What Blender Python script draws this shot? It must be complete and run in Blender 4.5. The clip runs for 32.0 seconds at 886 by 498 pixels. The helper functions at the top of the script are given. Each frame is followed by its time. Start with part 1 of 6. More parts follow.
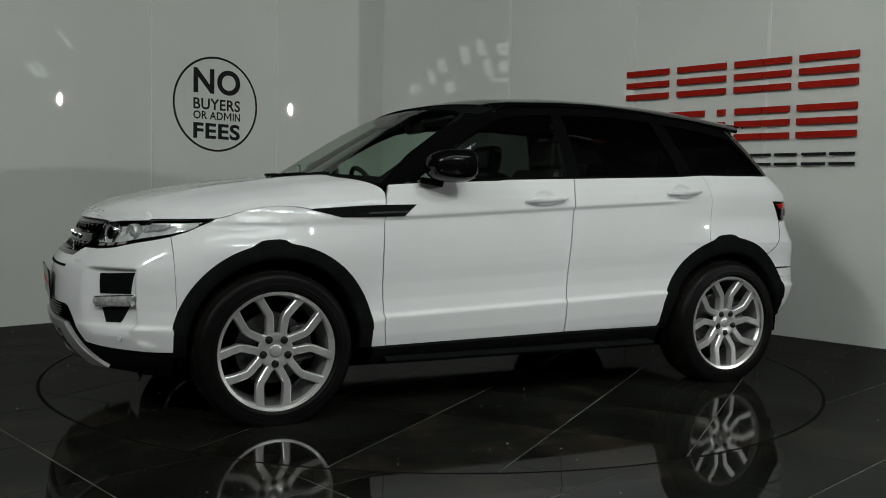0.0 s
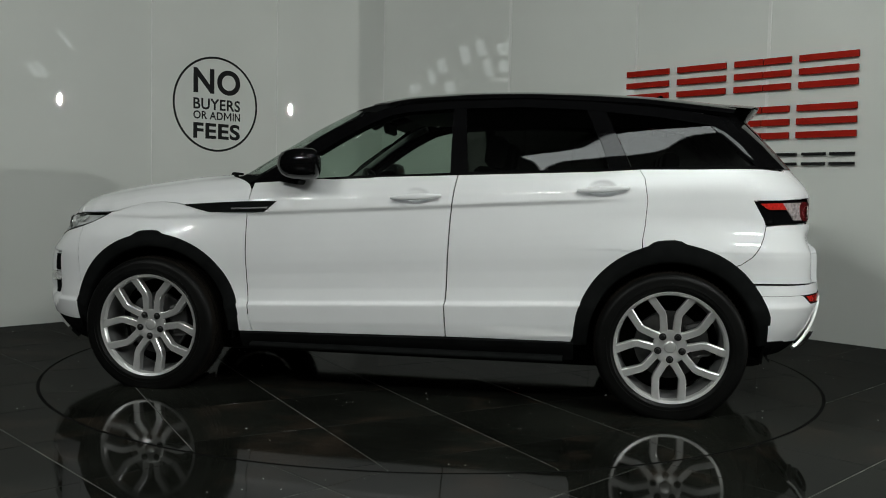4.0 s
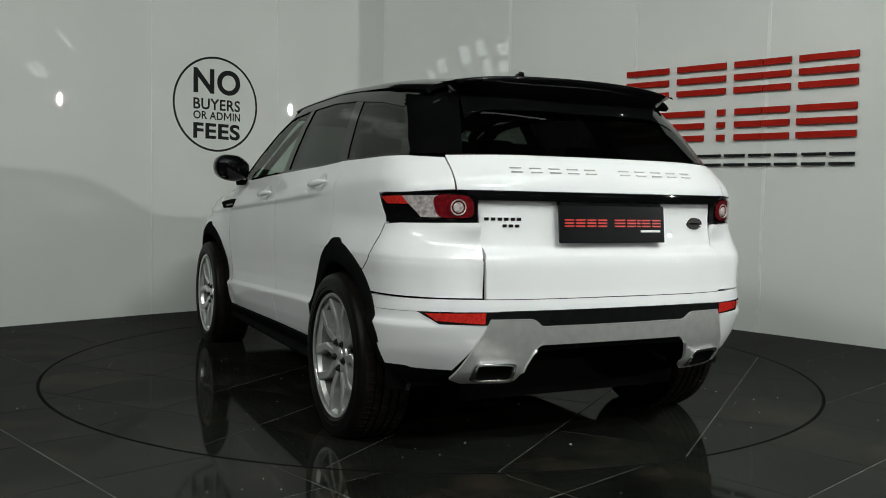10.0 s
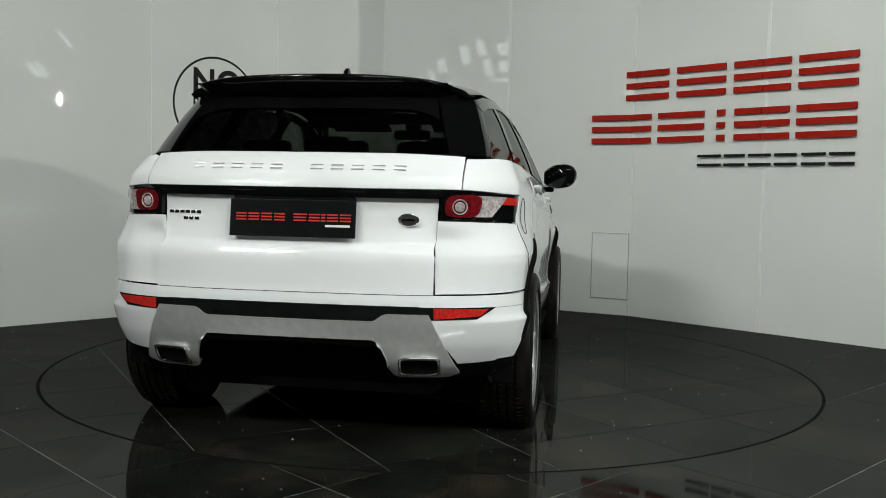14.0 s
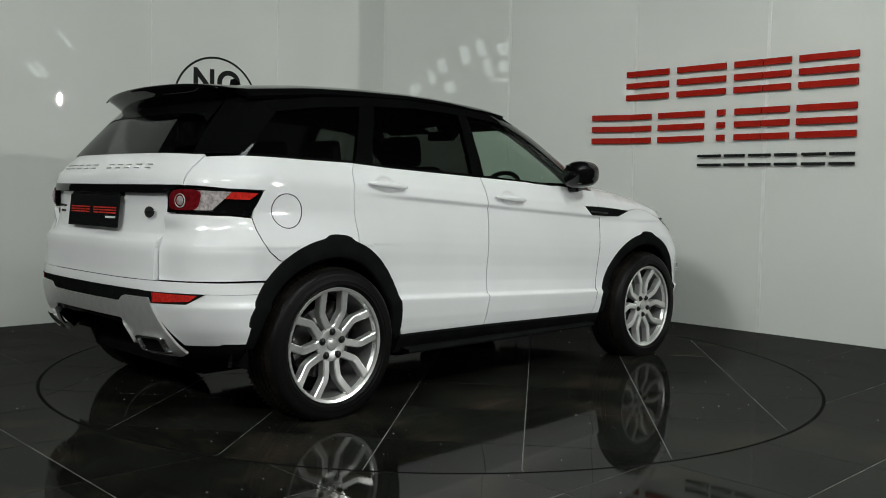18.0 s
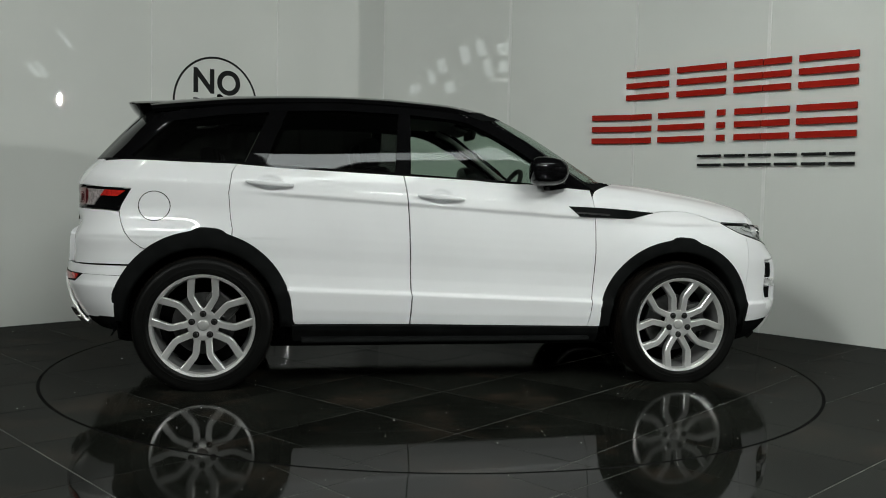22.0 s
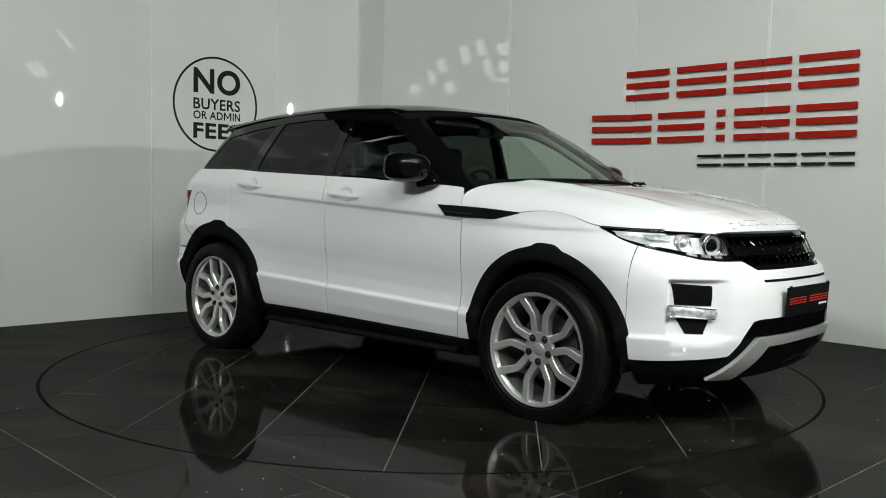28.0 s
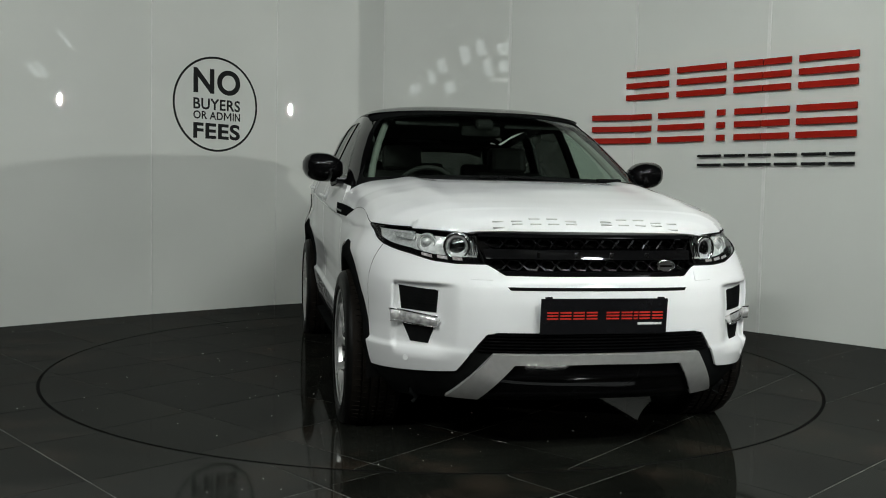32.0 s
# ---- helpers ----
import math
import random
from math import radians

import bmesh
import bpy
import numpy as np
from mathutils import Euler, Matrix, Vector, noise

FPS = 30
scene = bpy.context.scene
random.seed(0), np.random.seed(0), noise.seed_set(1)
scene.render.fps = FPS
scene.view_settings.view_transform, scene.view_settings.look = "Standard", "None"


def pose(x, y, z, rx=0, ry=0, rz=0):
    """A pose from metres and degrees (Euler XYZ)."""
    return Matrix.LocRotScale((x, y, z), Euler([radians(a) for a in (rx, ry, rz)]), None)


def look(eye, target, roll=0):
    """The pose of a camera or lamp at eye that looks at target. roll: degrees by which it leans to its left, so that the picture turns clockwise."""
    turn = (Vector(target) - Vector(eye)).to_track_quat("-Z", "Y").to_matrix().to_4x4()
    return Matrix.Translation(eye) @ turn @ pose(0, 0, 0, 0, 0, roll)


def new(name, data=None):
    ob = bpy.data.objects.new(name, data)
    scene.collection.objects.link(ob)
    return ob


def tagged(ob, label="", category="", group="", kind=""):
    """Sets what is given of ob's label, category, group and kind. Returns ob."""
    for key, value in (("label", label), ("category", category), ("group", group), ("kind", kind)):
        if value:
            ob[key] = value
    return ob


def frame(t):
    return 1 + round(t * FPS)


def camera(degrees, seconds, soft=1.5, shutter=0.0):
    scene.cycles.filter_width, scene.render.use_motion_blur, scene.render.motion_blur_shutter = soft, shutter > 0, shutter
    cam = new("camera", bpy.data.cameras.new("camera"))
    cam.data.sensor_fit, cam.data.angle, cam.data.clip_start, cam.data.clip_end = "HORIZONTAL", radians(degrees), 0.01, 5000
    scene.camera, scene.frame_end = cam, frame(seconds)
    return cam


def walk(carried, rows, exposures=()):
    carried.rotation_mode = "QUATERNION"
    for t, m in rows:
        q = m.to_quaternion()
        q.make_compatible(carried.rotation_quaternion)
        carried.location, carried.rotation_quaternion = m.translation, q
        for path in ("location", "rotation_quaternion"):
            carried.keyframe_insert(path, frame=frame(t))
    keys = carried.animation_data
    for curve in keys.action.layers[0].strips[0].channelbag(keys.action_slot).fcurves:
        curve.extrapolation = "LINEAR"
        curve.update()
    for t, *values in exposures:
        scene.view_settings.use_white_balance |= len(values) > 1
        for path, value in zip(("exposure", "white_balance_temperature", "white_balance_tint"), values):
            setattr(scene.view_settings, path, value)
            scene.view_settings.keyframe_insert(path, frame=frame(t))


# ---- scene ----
cam = camera(52.68, 32.0, soft=1.0)
EYE = (0.0, -5.573, 1.040)
AIM = (0.0087, -4.573, 0.9814)
EXPOSED = [(0, -0.70), (1, -0.78), (2, -0.76), (3, -0.62), (6, -0.34), (7, -0.22), (8, -0.12), (9, -0.13), (10, -0.18), (11, -0.18), (12, -0.07), (13, 0.09), (14, 0.06),
           (17, -0.08), (19, -0.11), (22, -0.19), (23, -0.25), (24, -0.12), (25, 0.07), (28, 0.11), (30, 0.06), (31, -0.12), (32, -0.18)]
walk(cam, [(0.0, look(EYE, AIM, 1.18)), (32.0, look(EYE, AIM, 1.18))], EXPOSED)

# ---- light ----
world = bpy.data.worlds.new("world")
scene.world = world
world.use_nodes = True
world.node_tree.nodes["Background"].inputs["Color"].default_value = (0.9, 1.0, 0.97, 1)
world.node_tree.nodes["Background"].inputs["Strength"].default_value = 0.02
scene.view_settings.exposure = 0.0


def area(name, eye, target, sx, sy, watts, colour=(1.0, 0.98, 0.94), spread=180):
    data = bpy.data.lights.new(name, "AREA")
    data.shape, data.size, data.size_y, data.energy, data.color = "RECTANGLE", sx, sy, watts, colour
    data.spread = radians(spread)
    if spread == 180 and sy > sx:
        data.shape = "ELLIPSE"
    ob = new(name, data)
    ob.matrix_basis = look(eye, target)
    return ob


# lamps hung far off at either side of the hall
area("hall_lamp_light", (12.6, -4.86, 3.26), (0.0, 0.6, 1.2), 0.075, 0.26, 335, (0.97, 1.0, 0.95))
# unseen tubes under the roof behind the camera, added as fill for the walls
for tx, tw in ((-5.8, 335), (-1.2, 72), (3.2, 195)):
    area("added_tube_light", (tx, -8.2, 5.85), (tx * 0.4, 0.5, 0.8), 2.4, 0.16, tw, (0.955, 1.0, 0.947))
# small tube added overhead, out of view
area("added_tube_light", (-2.6, -3.2, 5.4), (-2.6, -3.0, 0.0), 0.6, 0.06, 10, (0.955, 1.0, 0.947))
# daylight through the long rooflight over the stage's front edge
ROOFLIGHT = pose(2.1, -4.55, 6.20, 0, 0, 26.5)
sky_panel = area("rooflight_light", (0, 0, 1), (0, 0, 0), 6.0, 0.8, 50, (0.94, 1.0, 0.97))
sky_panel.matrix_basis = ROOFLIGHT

# two shaded, unseen fill lamps added: one on the car, one on the dealer's sign
area("fill_downlight", (3.7, -5.3, 5.3), (1.2, -1.6, 0.2), 0.3, 0.12, 15, (0.955, 1.0, 0.947), 48)
area("fill_downlight", (-3.6, -5.4, 5.3), (3.1, 1.0, 2.6), 0.3, 0.12, 10, (0.955, 1.0, 0.947), 44)

# ---- materials ----


def mat(name, colour, rough=0.5, metal=0.0, var=0.06, scale=8.0, bump=0.0, bscale=60.0, coat=0.0, spec=0.5, rvar=0.0):
    m = bpy.data.materials.new(name)
    m.use_nodes = True
    nt = m.node_tree
    b = nt.nodes["Principled BSDF"]
    b.inputs["Roughness"].default_value, b.inputs["Metallic"].default_value = rough, metal
    b.inputs["Coat Weight"].default_value, b.inputs["Coat Roughness"].default_value = coat, 0.03
    b.inputs["Specular IOR Level"].default_value = spec
    b.inputs["Base Color"].default_value = (*colour, 1)
    tc = nt.nodes.new("ShaderNodeTexCoord")
    if var:
        n = nt.nodes.new("ShaderNodeTexNoise")
        n.inputs["Scale"].default_value, n.inputs["Detail"].default_value = scale, 5.0
        r = nt.nodes.new("ShaderNodeValToRGB")
        r.color_ramp.elements[0].position, r.color_ramp.elements[1].position = 0.3, 0.7
        r.color_ramp.elements[0].color = (*[c * (1 - var) for c in colour], 1)
        r.color_ramp.elements[1].color = (*[min(1, c * (1 + var)) for c in colour], 1)
        nt.links.new(tc.outputs["Object"], n.inputs["Vector"])
        nt.links.new(n.outputs["Fac"], r.inputs["Fac"])
        nt.links.new(r.outputs["Color"], b.inputs["Base Color"])
        if rvar:
            q = nt.nodes.new("ShaderNodeMapRange")
            q.inputs["To Min"].default_value, q.inputs["To Max"].default_value = rough - rvar, rough + rvar
            nt.links.new(n.outputs["Fac"], q.inputs["Value"])
            nt.links.new(q.outputs["Result"], b.inputs["Roughness"])
    if bump:
        n2 = nt.nodes.new("ShaderNodeTexNoise")
        n2.inputs["Scale"].default_value, n2.inputs["Detail"].default_value = bscale, 3.0
        u = nt.nodes.new("ShaderNodeBump")
        u.inputs["Strength"].default_value, u.inputs["Distance"].default_value = bump, 0.002
        nt.links.new(tc.outputs["Object"], n2.inputs["Vector"])
        nt.links.new(n2.outputs["Fac"], u.inputs["Height"])
        nt.links.new(u.outputs["Normal"], b.inputs["Normal"])
    return m


def glow(name, colour, strength):
    m = bpy.data.materials.new(name)
    m.use_nodes = True
    b = m.node_tree.nodes["Principled BSDF"]
    b.inputs["Base Color"].default_value = (*colour, 1)
    b.inputs["Emission Color"].default_value, b.inputs["Emission Strength"].default_value = (*colour, 1), strength
    return m


def glass(name, tint, rough=0.0, shade=1.0):
    """Tinted glass: a mirror-like sheen over a clear, coloured sheet."""
    m = bpy.data.materials.new(name)
    m.use_nodes = True
    nt = m.node_tree
    nt.nodes.clear()
    out = nt.nodes.new("ShaderNodeOutputMaterial")
    mix, tr, gl, lw, pw, rg = (nt.nodes.new("ShaderNode" + k) for k in ("MixShader", "BsdfTransparent", "BsdfGlossy", "LayerWeight", "Math", "MapRange"))
    lw.inputs["Blend"].default_value = 0.5
    pw.operation = "POWER"
    pw.inputs[1].default_value = 5.0
    rg.inputs["To Min"].default_value, rg.inputs["To Max"].default_value = 0.042, 0.65
    nt.links.new(lw.outputs["Facing"], pw.inputs[0])
    nt.links.new(pw.outputs[0], rg.inputs["Value"])
    tr.inputs["Color"].default_value = (*tint, 1)
    gl.inputs["Roughness"].default_value = rough
    nt.links.new(rg.outputs["Result"], mix.inputs["Fac"])
    nt.links.new(tr.outputs["BSDF"], mix.inputs[1])
    nt.links.new(gl.outputs["BSDF"], mix.inputs[2])
    nt.links.new(mix.outputs["Shader"], out.inputs["Surface"])
    return m


WHITE = mat("white_car_paint", (0.765, 0.772, 0.785), 0.5, 0, 0.02, 3, coat=1.0, spec=0.0)
GLOSSBLACK = mat("gloss_black_paint", (0.003, 0.003, 0.0033), 0.035, 0, 0.2, 6, spec=0.28)
MIRROR = mat("dark_mirror_glass", (0.30, 0.31, 0.31), 0.02, 1.0, 0.0)
BARREL = mat("dull_alloy_barrel", (0.26, 0.26, 0.26), 0.4, 0.6, 0.2, 12)
NUTBLACK = mat("blackened_steel", (0.012, 0.012, 0.012), 0.35, 0.3, 0.3, 20)
REDREFLEX = mat("red_reflex_lens", (0.50, 0.022, 0.016), 0.15, 0, 0.35, 90, coat=0.8)
PLASTIC = mat("textured_black_plastic", (0.0075, 0.0080, 0.0080), 0.6, 0, 0.25, 12, bump=0.2, bscale=400, spec=0.0)
UNDER = mat("matt_black_underbody", (0.005, 0.005, 0.005), 0.9, 0, 0.3, 5, spec=0.04)
RUBBER = mat("tyre_rubber", (0.0030, 0.0031, 0.0029), 0.45, 0, 0.4, 9, bump=0.2, bscale=120, spec=0.12)
TREAD = mat("dusty_tyre_tread", (0.0080, 0.0064, 0.0050), 0.75, 0, 0.5, 14, bump=0.3, bscale=90, spec=0.1)
GILLBAR = mat("dark_satin_bar", (0.03, 0.03, 0.031), 0.3, 0.5, 0.2, 20)
ALLOY = mat("silver_alloy", (0.88, 0.88, 0.87), 0.30, 0.78, 0.06, 15, rvar=0.06, coat=0.4)
SATIN = mat("satin_silver_trim", (0.62, 0.62, 0.61), 0.30, 0.6, 0.06, 30, bump=0.03)
CHROME = mat("chrome", (0.82, 0.82, 0.82), 0.07, 1.0, 0.05, 10)
DARKMETAL = mat("brake_disc_steel", (0.10, 0.10, 0.10), 0.45, 0.9, 0.3, 20)
CABIN = mat("dark_cabin_trim", (0.022, 0.021, 0.02), 0.7, 0, 0.3, 14, bump=0.2)
LEATHER = mat("dark_seat_leather", (0.035, 0.033, 0.032), 0.5, 0, 0.25, 10, bump=0.2)
HEADLINER = mat("pale_grey_headliner", (0.30, 0.30, 0.285), 0.9, 0, 0.08, 20)
CLEARGLASS = glass("clear_window_glass", (0.62, 0.71, 0.65))
TINTGLASS = glass("dark_tinted_glass", (0.07, 0.075, 0.07))
LENS = glass("clear_lamp_lens", (0.90, 0.92, 0.92))
REDLENS = mat("red_lamp_lens", (0.13, 0.006, 0.009), 0.10, 0, 0.4, 55, coat=0.9)
PALELENS = mat("clear_ribbed_lens", (0.56, 0.50, 0.50), 0.13, 0.35, 0.45, 75, bump=0.6, bscale=110, coat=0.8)
REFLECTOR = mat("bright_lamp_reflector", (0.86, 0.86, 0.86), 0.16, 0.30, 0.25, 45, bump=0.3, bscale=80)
LINING = mat("dark_grey_headliner", (0.07, 0.07, 0.068), 0.9, 0, 0.15, 20)
FOGLENS = mat("faceted_clear_lens", (0.80, 0.80, 0.80), 0.12, 0.5, 0.5, 50, bump=0.9, bscale=60, coat=0.8)
BLACKCHROME = mat("black_chrome", (0.028, 0.028, 0.030), 0.14, 1.0, 0.15, 12)
REDSIGN = mat("red_sign_acrylic", (0.34, 0.012, 0.005), 0.5, 0, 0.06, 6, spec=0.1)
BLACKSIGN = mat("black_sign_acrylic", (0.006, 0.006, 0.007), 0.5, 0, 0.2, 6, spec=0.2)
VINYL = mat("black_vinyl_lettering", (0.008, 0.009, 0.009), 0.55, 0, 0.2, 6, spec=0.15)
PANEL = mat("glossy_white_wall_panel", (0.70, 0.72, 0.69), 0.007, 0, 0.035, 0.9, bump=0.008, bscale=2.2, rvar=0.003)
JOINT = mat("white_joint_strip", (0.72, 0.73, 0.71), 0.3, 0, 0.05, 10)
TILE = mat("black_polished_tile", (0.0088, 0.0094, 0.0078), 0.5, 0, 0.55, 1.6, spec=0.0)


def polish(m):
    """Worn polish on the tiles: clear when looked down on, dulled by dust at a low angle."""
    nt = m.node_tree
    b, out = nt.nodes["Principled BSDF"], nt.nodes["Material Output"]
    mix, gl, lw, rg, tc, n1, n2, rr, bp, far, add = (nt.nodes.new("ShaderNode" + k) for k in ("MixShader", "BsdfGlossy", "LayerWeight", "MapRange", "TexCoord", "TexNoise", "TexNoise", "MapRange", "Bump", "MapRange", "Math"))
    lw.inputs["Blend"].default_value = 0.5
    rg.inputs["From Min"].default_value, rg.inputs["From Max"].default_value = 0.66, 0.86
    rg.inputs["To Min"].default_value, rg.inputs["To Max"].default_value = 0.092, 0.080
    n1.inputs["Scale"].default_value, n1.inputs["Detail"].default_value = 1.3, 8.0
    n2.inputs["Scale"].default_value = 7.0
    rr.inputs["From Min"].default_value, rr.inputs["From Max"].default_value = 0.35, 0.75
    rr.inputs["To Min"].default_value, rr.inputs["To Max"].default_value = 0.016, 0.10
    bp.inputs["Strength"].default_value, bp.inputs["Distance"].default_value = 0.06, 0.002
    far.inputs["From Min"].default_value, far.inputs["From Max"].default_value, far.inputs["To Max"].default_value = 0.74, 0.88, 0.06
    for a, c in ((lw.outputs["Facing"], rg.inputs["Value"]), (rg.outputs["Result"], mix.inputs["Fac"]), (tc.outputs["Object"], n1.inputs["Vector"]), (tc.outputs["Object"], n2.inputs["Vector"]),
                 (n1.outputs["Fac"], rr.inputs["Value"]), (lw.outputs["Facing"], far.inputs["Value"]), (rr.outputs["Result"], add.inputs[0]), (far.outputs["Result"], add.inputs[1]), (add.outputs[0], gl.inputs["Roughness"]), (n2.outputs["Fac"], bp.inputs["Height"]), (bp.outputs["Normal"], gl.inputs["Normal"]),
                 (b.outputs["BSDF"], mix.inputs[1]), (gl.outputs["BSDF"], mix.inputs[2]), (mix.outputs["Shader"], out.inputs["Surface"])):
        nt.links.new(a, c)


polish(TILE)


def dusty(m):
    """Brown dust in patches; each tile takes its own piece of the pattern."""
    nt = m.node_tree
    b = nt.nodes["Principled BSDF"]
    oi, sc, add, tc, n, rg, mix = (nt.nodes.new("ShaderNode" + k) for k in ("ObjectInfo", "VectorMath", "VectorMath", "TexCoord", "TexNoise", "MapRange", "Mix"))
    sc.operation, add.operation, mix.data_type = "SCALE", "ADD", "RGBA"
    sc.inputs[0].default_value = (31.0, 17.0, 23.0)
    nt.links.new(oi.outputs["Random"], sc.inputs["Scale"])
    nt.links.new(tc.outputs["Object"], add.inputs[0])
    nt.links.new(sc.outputs["Vector"], add.inputs[1])
    for node in nt.nodes:
        if node.bl_idname == "ShaderNodeTexNoise":
            nt.links.new(add.outputs["Vector"], node.inputs["Vector"])
    n.inputs["Scale"].default_value, n.inputs["Detail"].default_value, n.inputs["Roughness"].default_value = 2.3, 9.0, 0.65
    rg.inputs["From Min"].default_value, rg.inputs["From Max"].default_value, rg.inputs["To Max"].default_value = 0.52, 0.72, 0.85
    old = b.inputs["Base Color"].links[0].from_socket
    nt.links.new(n.outputs["Fac"], rg.inputs["Value"])
    nt.links.new(rg.outputs["Result"], mix.inputs[0])
    nt.links.new(old, mix.inputs[6])
    mix.inputs[7].default_value = (0.036, 0.027, 0.020, 1)
    nt.links.new(mix.outputs[2], b.inputs["Base Color"])


dusty(TILE)
GROUT = mat("pale_grey_grout", (0.15, 0.155, 0.147), 0.75, 0, 0.35, 9)
HALL = mat("dark_hall_cladding", (0.045, 0.047, 0.045), 0.8, 0, 0.2, 0.7)
STEEL = mat("dark_steel", (0.05, 0.05, 0.05), 0.5, 0.6, 0.3, 10)
PLATE = mat("black_plate_plastic", (0.007, 0.007, 0.008), 0.16, 0, 0.2, 10, spec=0.3)
REDPRINT = mat("red_print", (0.55, 0.03, 0.02), 0.3, 0, 0.05, 10)
WHITEPRINT = mat("white_print", (0.75, 0.75, 0.75), 0.4, 0, 0.05, 10)
LAMP = glow("lamp_glow", (1.0, 0.98, 0.93), 14.0)
# glow of the added hall strips, there to streak the car's paint
STREAKGLOW = glow("paint_streak_glow", (1.0, 0.98, 0.95), 3.6)
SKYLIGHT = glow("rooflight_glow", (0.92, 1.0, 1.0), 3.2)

# ---- mesh helpers ----


def part(name, bm, material, parent=None, label="", smooth=False):
    me = bpy.data.meshes.new(name)
    bmesh.ops.recalc_face_normals(bm, faces=bm.faces)
    if smooth:
        for f in bm.faces:
            f.smooth = True
    bm.to_mesh(me)
    bm.free()
    return link(name, me, material, parent, label)


def link(name, me, material, parent=None, label=""):
    if not me.materials:
        me.materials.append(material)
    ob = new(name, me)
    ob.parent = parent
    if label:
        tagged(ob, label)
    return ob


def box(sx, sy, sz, m=None, bevel=0.0, segs=2, bm=None):
    bm = bm or bmesh.new()
    mm = (m or Matrix()) @ Matrix.Diagonal((sx, sy, sz, 1))
    r = bmesh.ops.create_cube(bm, size=1.0, matrix=mm)
    if bevel:
        es = {e for v in r["verts"] for e in v.link_edges}
        bmesh.ops.bevel(bm, geom=list(es), offset=bevel, segments=segs, profile=0.6, affect="EDGES")
    return bm


def prism(pts, depth, m=None, bm=None, bevel=0.0):
    """A flat outline in xy, given depth along z."""
    bm = bm or bmesh.new()
    m = m or Matrix()
    lo = [bm.verts.new(m @ Vector((x, y, 0))) for x, y in pts]
    hi = [bm.verts.new(m @ Vector((x, y, depth))) for x, y in pts]
    bm.faces.new(lo[::-1])
    top = bm.faces.new(hi)
    n = len(pts)
    for i in range(n):
        bm.faces.new((lo[i], lo[(i + 1) % n], hi[(i + 1) % n], hi[i]))
    if bevel:
        bmesh.ops.bevel(bm, geom=list(top.edges), offset=bevel, segments=2, affect="EDGES")
    return bm


def lathe(profile, steps=48, axis="y", m=None, bm=None):
    """Turn (radius, along) pairs round an axis."""
    bm = bm or bmesh.new()
    m = m or Matrix()
    rings = []
    for k in range(steps):
        a = 2 * math.pi * k / steps
        c, s = math.cos(a), math.sin(a)
        rings.append([bm.verts.new(m @ Vector((r * c, y, r * s) if axis == "y" else (r * c, r * s, y))) for r, y in profile])
    for k in range(steps):
        p, q = rings[k], rings[(k + 1) % steps]
        for i in range(len(profile) - 1):
            bm.faces.new((p[i], p[i + 1], q[i + 1], q[i]))
    return bm


def tube(pts, r, sides=8, bm=None, closed=False):
    bm = bm or bmesh.new()
    pts = [Vector(p) for p in pts]
    rings = []
    n = len(pts)
    for i, p in enumerate(pts):
        d = (pts[(i + 1) % n] - pts[i - 1]) if closed else (pts[min(i + 1, n - 1)] - pts[max(i - 1, 0)])
        rot = d.to_track_quat("Z", "Y").to_matrix()
        rings.append([bm.verts.new(p + rot @ Vector((r * math.cos(2 * math.pi * k / sides), r * math.sin(2 * math.pi * k / sides), 0))) for k in range(sides)])
    for i in range(n if closed else n - 1):
        a, b = rings[i], rings[(i + 1) % n]
        for k in range(sides):
            bm.faces.new((a[k], a[(k + 1) % sides], b[(k + 1) % sides], b[k]))
    if not closed:
        bm.faces.new(rings[0][::-1])
        bm.faces.new(rings[-1])
    return bm


def lerp(table, x):
    """Value of a table of (x, y) pairs at x, eased between the pairs."""
    if x <= table[0][0]:
        return table[0][1]
    for (a, p), (b, q) in zip(table, table[1:]):
        if x <= b:
            return p + (q - p) * (x - a) / (b - a)
    return table[-1][1]


def smooth_table(table, n=120):
    """The same table, rounded off where it bends."""
    xs = np.linspace(table[0][0], table[-1][0], n)
    ys = np.array([lerp(table, x) for x in xs])
    for _ in range(6):
        ys[1:-1] = (ys[:-2] + 2 * ys[1:-1] + ys[2:]) / 4
    return list(zip(xs.tolist(), ys.tolist()))


def empty(name, m=None):
    ob = new(name)
    ob.empty_display_size = 0.2
    if m is not None:
        ob.matrix_basis = m
    return ob


# ---- the hall ----
RING = 2.262
CORNERS = [(-4.10, 0.19), (-3.239, 1.07), (-2.38, 1.94), (-1.484, 2.736), (-0.545, 3.40), (0.672, 3.02), (1.746, 2.436), (2.603, 1.555), (3.44, 0.68)]
PANEL_H = 3.6


def wall_panel(i, a, b):
    a, b = Vector((*a, 0)), Vector((*b, 0))
    along = (b - a).normalized()
    back = Vector((-along.y, along.x, 0))
    m = Matrix((( along.x, back.x, 0, a.x), (along.y, back.y, 0, a.y), (0, 0, 1, 0), (0, 0, 0, 1)))
    w = (b - a).length
    ob = part(f"wall_{i + 1}", box(w - 0.006, 0.05, PANEL_H, m @ pose(w / 2, 0.025, PANEL_H / 2), 0.002), PANEL)
    tagged(ob, "glossy white wall panel of the showroom stage", "wall", kind="structure")
    wide = 0.026 if i > 4 else 0.010
    part("joint_strip", box(wide, 0.016, PANEL_H, m @ pose(0, 0.002, PANEL_H / 2), 0.003), JOINT, ob)
    return m, w


WALLS = [wall_panel(i, a, b) for i, (a, b) in enumerate(zip(CORNERS, CORNERS[1:]))]


